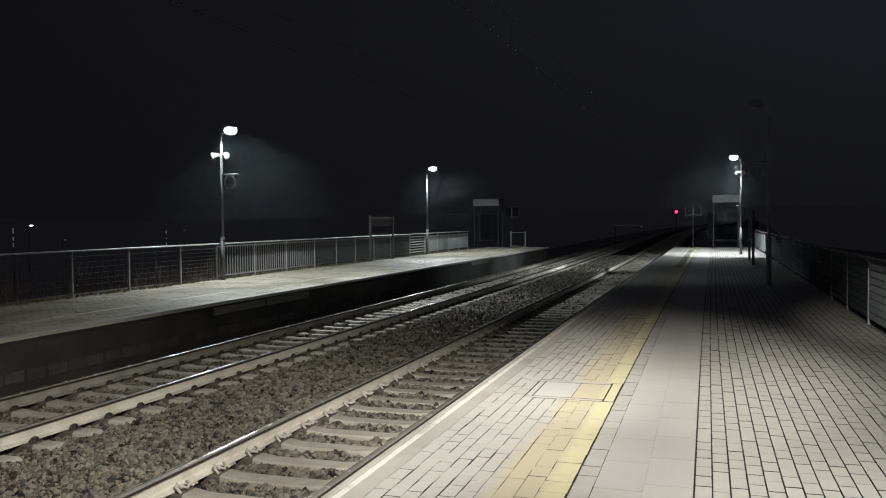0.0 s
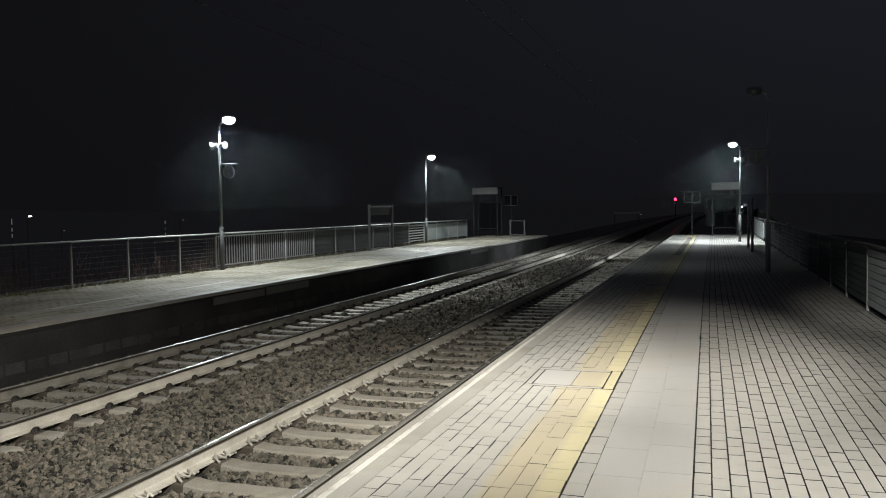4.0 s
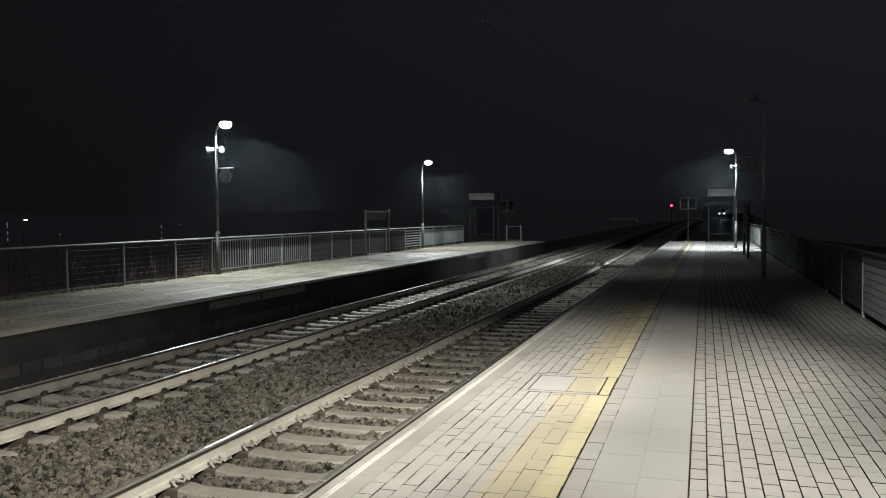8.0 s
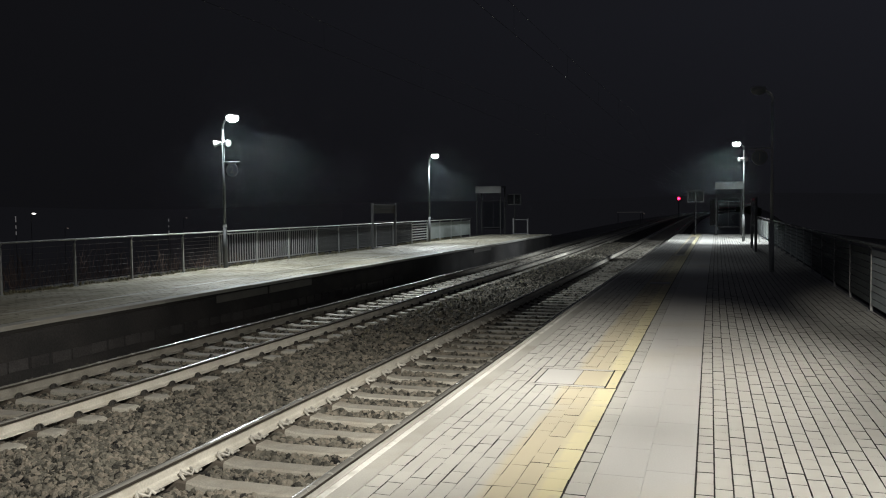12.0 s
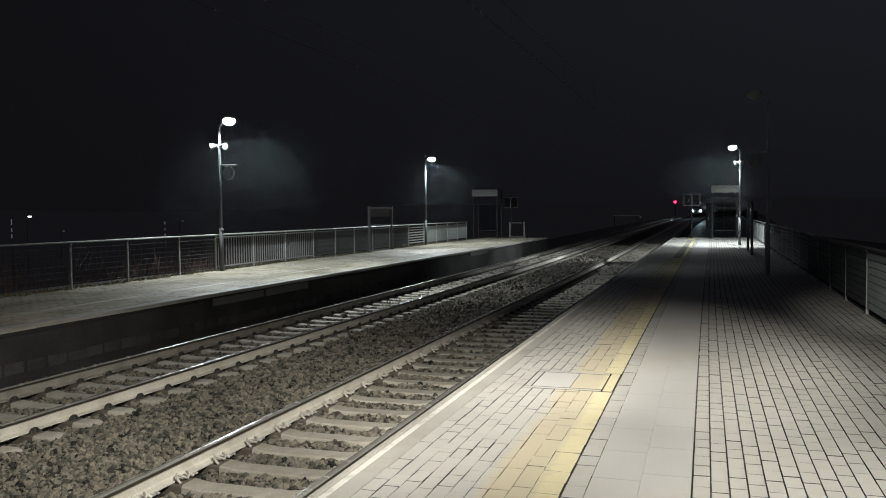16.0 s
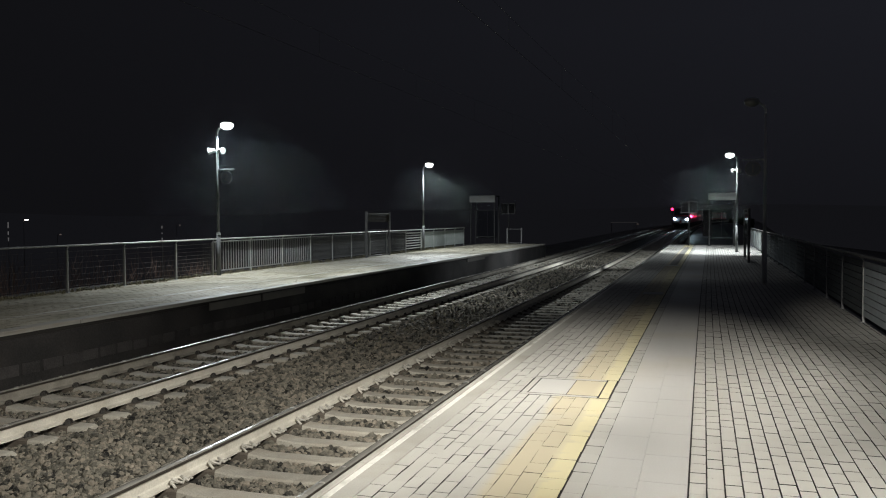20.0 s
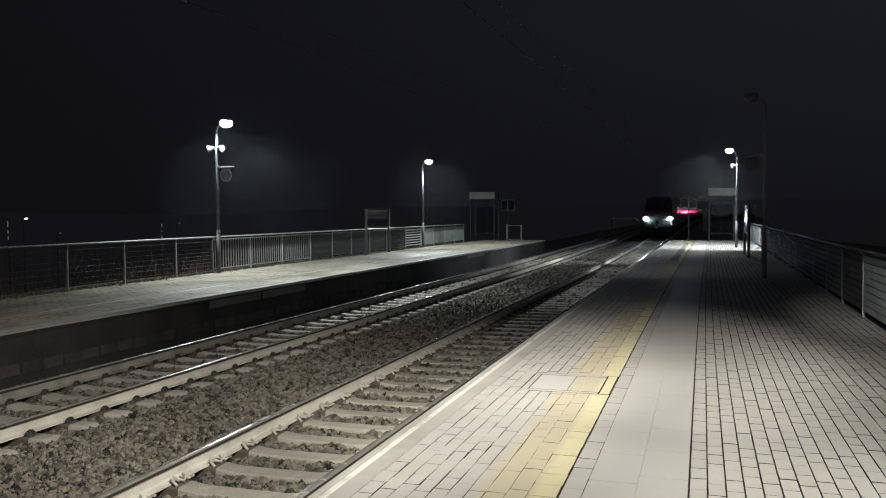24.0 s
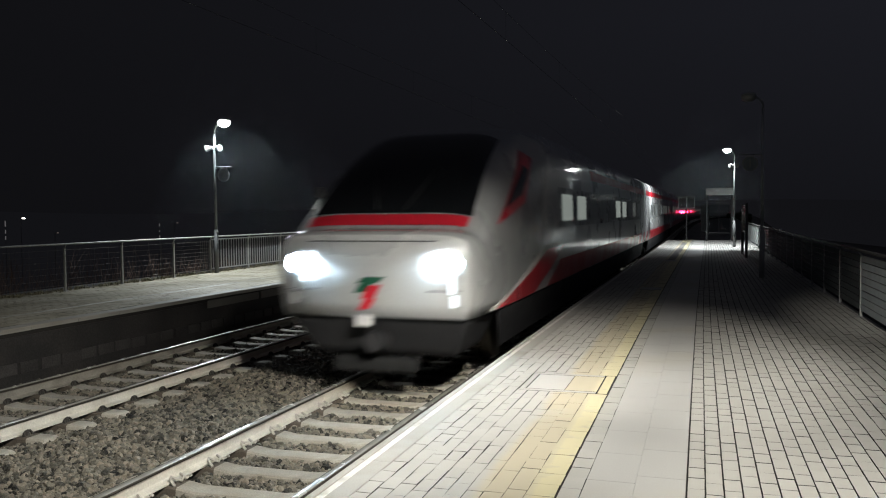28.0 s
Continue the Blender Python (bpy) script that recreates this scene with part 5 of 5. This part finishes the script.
def windows(parent, shell, ys, lit, dim=(), width=1.15):
    for k, y in enumerate(ys):
        is_lit = k in lit
        both_flanks("window", shell, [(y, 2.12), (y + width, 2.12), (y + width, 2.62), (y, 2.62)], 0.018, m_lit_window if is_lit else m_dim_window if k in dim else m_blind, parent,
                    "lit carriage window" if is_lit else "carriage window with a drawn blind", nu=2, nv=4)


def common_parts(car, shell, y0, y1):
    # dark window band, red line under the roof, red lower band, pale line, doors
    both_flanks("window_band", shell, [(y0 + 0.2, 2.0), (y1 - 0.2, 2.0), (y1 - 0.2, 2.74), (y0 + 0.2, 2.74)], 0.008, m_windowband, car, "grey band round the windows", nu=6, nv=5)
    both_flanks("side_skirt", shell, [(y0 - 0.3, 0.42), (y1 + 0.3, 0.42), (y1 + 0.3, 1.0), (y0 - 0.3, 1.0)], -0.02, m_traindark, car, "dark skirt under the body", nu=4, nv=2)


def middle_car():
    shell = Shell([(0, 1.40, 3.70, 9.5), (13, 1.40, 3.70, 9.5), (CAR_LENGTH, 1.40, 3.70, 9.5)])
    car = thing("passenger_carriage", "silver-grey passenger carriage with red bands and dim windows on the track", "train carriage", "train carriages")
    v, f = shell.body([0, 0.15, 6, 13, 20, CAR_LENGTH - 0.15, CAR_LENGTH])
    link("body", mesh_data("body", v, f, m_flank, False), car, "pale grey body shell")
    common_parts(car, shell, 2.6, CAR_LENGTH - 2.6)
    both_flanks("red_roof_line", shell, [(0.3, 3.02), (CAR_LENGTH - 0.3, 3.02), (CAR_LENGTH - 0.3, 3.24), (0.3, 3.24)], 0.008, m_trainred, car, "red line below the roof", nu=6, nv=3)
    both_flanks("red_lower_band", shell, [(0.2, 1.0), (CAR_LENGTH - 0.2, 1.0), (CAR_LENGTH - 0.2, 1.42), (0.2, 1.42)], 0.008, m_trainred, car, "red lower band", nu=6, nv=3)
    windows(car, shell, [3.2 + 1.9 * k for k in range(11)], set(), {0, 1, 3, 4, 6, 7, 8, 10})
    for y in (1.0, CAR_LENGTH - 2.0):
        both_flanks("door", shell, [(y, 1.05), (y + 1.0, 1.05), (y + 1.0, 2.95), (y, 2.95)], 0.014, m_flank, car, "pale grey plug door", nu=2, nv=6)
    bogie(car, 3.6)
    bogie(car, CAR_LENGTH - 3.6)
    part("underframe", one_box(0, CAR_LENGTH / 2, 0.75, 2.3, 17, 0.5, 0.03), m_traindark, car)
    part("gangway", one_box(0, -0.25, 2.1, 1.5, 0.55, 2.3, 0.05), m_traindark, car, "black folding gangway")
    part("roof_gear", one_box(0, 3.5, 3.76, 1.5, 2.6, 0.2, 0.05), m_trainroof, car)
    return car


def rim_tube(x, y, z, r_out, r_in, depth, sides=14):
    """A short open barrel pointing ahead."""
    return ring((x, y, z), r_out, r_in, depth, sides)


def lead_car():
    shell = Shell([(0, 1.27, 2.00, 7.5), (0.12, 1.31, 2.05, 7.0), (0.42, 1.355, 2.10, 6.5), (0.62, 1.37, 2.26, 6.0), (0.8, 1.38, 2.42, 5.6), (1.1, 1.39, 2.66, 5.2),
                   (1.5, 1.40, 2.94, 5.0), (2.0, 1.40, 3.22, 4.8), (2.6, 1.40, 3.47, 4.7), (3.6, 1.40, 3.66, 4.9), (5, 1.40, 3.70, 9.0), (CAR_LENGTH, 1.40, 3.70, 9.5)])
    car = thing("lead_carriage", "silver-grey train front with red stripes and bright headlights", "train carriage", "train carriages")
    ys = [0, 0.03, 0.08, 0.15, 0.25, 0.35, 0.42, 0.5, 0.58, 0.7, 0.8, 0.95, 1.2, 1.5, 1.8, 2.2, 2.6, 3.1, 3.6, 4.2, 5, 10, 16, 22, CAR_LENGTH - 0.15, CAR_LENGTH]
    v, f = shell.body(ys)
    link("body", mesh_data("body", v, f, m_silver, True), car, "silver-grey body shell with a sloping nose")
    v, f = shell.top_patch(0.45, 0.61, -1.10, 1.10, 0.012, 4, 20)
    link("red_front_stripe", mesh_data("red_front_stripe", v, f, m_trainred, True), car, "red stripe under the windscreen")
    v, f = shell.top_patch(0.63, 2.6, -1.13, 1.13, 0.014, 18, 20, 0.88)
    screen = link("windscreen", mesh_data("windscreen", v, f, m_trainglass, True), car, "black raked windscreen")
    for s in (-1, 1):
        bm = bmesh.new()
        pipe(bm, [(s * 0.2, 0.66, shell.roof(0.2, 0.66, 0.04)), (s * 0.35, 1.05, shell.roof(0.35, 1.05, 0.04)), (s * 0.45, 1.4, shell.roof(0.45, 1.4, 0.035))], 0.012, 5)
        part("wiper", bm, m_traindark, screen)
    both_flanks("cab_window_frame", shell, [(1.0, 2.12), (2.6, 2.42), (3.6, 3.15), (3.05, 3.24)], 0.010, m_trainred, car, "red surround of the cab side window", nu=6, nv=8)
    both_flanks("cab_window", shell, [(1.40, 2.33), (2.45, 2.54), (3.12, 2.94), (2.88, 2.99)], 0.018, m_screen, car, "dark cab side window", nu=4, nv=6)
    both_flanks("pale_swoosh", shell, [(0.80, 1.0), (1.6, 1.0), (5.6, 1.74), (4.2, 1.74)], 0.008, m_trainwhite, car, "pale edge of the red flank", nu=8, nv=6)
    both_flanks("red_swoosh", shell, [(1.05, 1.0), (3.4, 1.0), (5.9, 1.66), (4.35, 1.66)], 0.016, m_trainred, car, "red flank panel", nu=8, nv=6)
    both_flanks("pale_flank", shell, [(3.4, 1.0), (CAR_LENGTH - 0.2, 1.0), (CAR_LENGTH - 0.2, 3.3), (4.6, 3.3)], 0.004, m_flank, car, "pale grey flank", nu=6, nv=10)
    both_flanks("red_roof_line", shell, [(10, 3.02), (CAR_LENGTH - 0.3, 3.02), (CAR_LENGTH - 0.3, 3.24), (10, 3.24)], 0.010, m_trainred, car, "red line below the roof", nu=6, nv=3)
    both_flanks("red_lower_band", shell, [(4.6, 1.0), (CAR_LENGTH - 0.2, 1.0), (CAR_LENGTH - 0.2, 1.42), (5.6, 1.42)], 0.010, m_trainred, car, "red lower band", nu=6, nv=3)
    both_flanks("window_band", shell, [(5.4, 2.0), (CAR_LENGTH - 2.6, 2.0), (CAR_LENGTH - 2.6, 2.74), (5.4, 2.74)], 0.006, m_windowband, car, "grey band round the windows", nu=6, nv=5)
    both_flanks("side_skirt", shell, [(1.6, 0.42), (CAR_LENGTH, 0.42), (CAR_LENGTH, 1.0), (1.2, 1.0)], -0.02, m_traindark, car, "dark skirt under the body", nu=4, nv=2)
    windows(car, shell, [5.85 + 1.9 * k for k in range(10)], {0, 1, 5, 6}, {8})
    both_flanks("door", shell, [(CAR_LENGTH - 2.0, 1.05), (CAR_LENGTH - 1.0, 1.05), (CAR_LENGTH - 1.0, 2.95), (CAR_LENGTH - 2.0, 2.95)], 0.014, m_flank, car, nu=2, nv=6)
    # headlights: a wide slanted lens and a small one below
    for s in (-1, 1):
        bm = bmesh.new()
        ring_pts = [(0.74, 1.575), (0.90, 1.545), (1.04, 1.54), (1.16, 1.59), (1.18, 1.67), (1.13, 1.75), (1.0, 1.79), (0.86, 1.74)]
        ring_pts = [(x if s > 0 else 1.02 + (x - 1.02) * 0.8, z) for x, z in ring_pts]
        a = [bm.verts.new((s * x, -0.015, z)) for x, z in ring_pts]
        b = [bm.verts.new((s * x * 0.99, -0.032, 1.665 + (z - 1.665) * 0.9)) for x, z in ring_pts]
        n = len(a)
        for i in range(n):
            bm.faces.new((a[i], a[(i + 1) % n], b[(i + 1) % n], b[i]))
        bm.faces.new(b)
        bmesh.ops.recalc_face_normals(bm, faces=bm.faces[:])
        part("headlight", bm, m_headlight, car, "bright white headlight")
        # small strong emitter added; its unseen barrel only narrows the headlight's beam
        barrel = part("projector", rim_tube(s * 0.99, -0.03, 1.665, 0.030, 0.022, 0.09), m_traindark, car, "short black projector barrel")
        part("projector_lens", one_tube((s * 0.99, -0.031, 1.665), (s * 0.99, -0.036, 1.665), 0.0225, sides=14), m_beam, barrel, "dazzling white projector lens")
        part("low_light", one_box(s * 1.08, -0.02, 1.20, 0.09, 0.03, 0.14, 0.008), m_headlow if s > 0 else m_lampoff, car, "small white lamp below the headlight" if s > 0 else "small unlit lamp below the headlight")
        part("marker_strip", one_box(s * 1.05, -0.018, 1.42, 0.09, 0.02, 0.26, 0.006), m_headlow if s > 0 else m_lampoff, car, "upright white light strip" if s > 0 else "upright unlit light strip")
        part("light_seam", one_box(s * 0.95, -0.005, 1.32, 0.42, 0.012, 0.012), m_traindark, car)
    part("nose_seam", one_box(0, -0.005, 1.93, 1.7, 0.012, 0.012), m_traindark, car)
    # emblem as plain shapes: green over red, with pale bars below
    for cx, cz, w, h, mat in ((-0.02, 1.445, 0.28, 0.08, m_green), (-0.13, 1.345, 0.15, 0.12, m_green), (-0.02, 1.295, 0.17, 0.17, m_trainred), (-0.08, 1.14, 0.14, 0.14, m_trainred)):
        me = mesh_data("emblem_shape", [(cx - w / 2 - 0.05, -0.012, cz - h / 2), (cx + w / 2 - 0.05, -0.012, cz - h / 2), (cx + w / 2 + 0.05, -0.012, cz + h / 2), (cx - w / 2 + 0.05, -0.012, cz + h / 2),
                                        (cx - w / 2 - 0.05, 0.005, cz - h / 2), (cx + w / 2 - 0.05, 0.005, cz - h / 2), (cx + w / 2 + 0.05, 0.005, cz + h / 2), (cx - w / 2 + 0.05, 0.005, cz + h / 2)],
                       [(0, 1, 2, 3), (0, 4, 5, 1), (1, 5, 6, 2), (2, 6, 7, 3), (3, 7, 4, 0)], mat)
        link("emblem_shape", me, car)
    part("writing_bar", one_box(-0.09, -0.06, 0.94, 0.23, 0.02, 0.14, 0.01), m_bar, car, "pale plate with unreadable marks")
    # dark apron, coupler, plough
    bm = one_box(0, 0.80, 0.72, 2.5, 1.5, 0.56, 0.10)
    for v in bm.verts:
        k = max(0.0, (1.0 - v.co.z) / 0.56)
        v.co.x *= 1 - 0.22 * k
        v.co.y += 0.35 * k * (1 if v.co.y < 0.8 else 0)
    part("apron", bm, m_traindark, car, "dark tapering front apron")
    bm = bmesh.new()
    tube(bm, (0, -0.02, 0.66), (0, 0.2, 0.66), 0.12, 0.16, 14)
    part("coupler_cover", bm, m_traindark, car)
    bm = one_box(-0.1, 0.38, 0.33, 1.15, 0.25, 0.2, 0.06)
    part("plough", bm, m_shelter, car, "grey steel track plough")
    bogie(car, 4.4)
    bogie(car, CAR_LENGTH - 3.6)
    part("underframe", one_box(0, CAR_LENGTH / 2 + 0.6, 0.75, 2.3, 16, 0.5, 0.03), m_traindark, car)
    # mirror on the far side of the cab
    for s in (-1,):
        bm = bmesh.new()
        pipe(bm, [(s * 1.30, 1.6, 2.52), (s * 1.37, 1.45, 2.57)], 0.012, 5)
        part("mirror", box(bm, s * 1.39, 1.40, 2.59, 0.08, 0.04, 0.15, 0.012), m_horn, car, "pale cab mirror")
    return car


FRONT = lead_car()
CARS = [FRONT]
MIDDLE = middle_car()
CARS.append(MIDDLE)
for k in range(6):
    CARS.append(copy_thing(MIDDLE, pose(0, 0, 0)))


# seconds before the end, and how far along the line the train's nose is then
nose_at = smooth_curve([(0, 9.45), (1, 23.9), (2, 38.6), (4, 69.4), (7, 119.7), (9, 154.3), (13, 224.7), (18, 318.2), (28, 521)])


def train_front(t):
    return nose_at(28.0 - t)


def car_pose(front_y):
    """A carriage whose two bogies stand on the bent, climbing line."""
    a, b = front_y + 4.0, front_y + CAR_LENGTH - 3.6
    pa = Vector((NEAR_TRACK + bend(a), a, RAIL_Z + climb(a)))
    pb = Vector((NEAR_TRACK + bend(b), b, RAIL_Z + climb(b)))
    d = (pb - pa).normalized()
    turn = math.degrees(math.atan2(-d.x, d.y))
    at = pa - d * 4.0
    return pose(at.x, at.y, at.z, math.degrees(math.asin(d.z)), 0, turn)


def motions():
    for k, car in enumerate(CARS):
        walk(car, [(t, car_pose(train_front(t) + CAR_PITCH * k)) for t in range(29)])


motions()
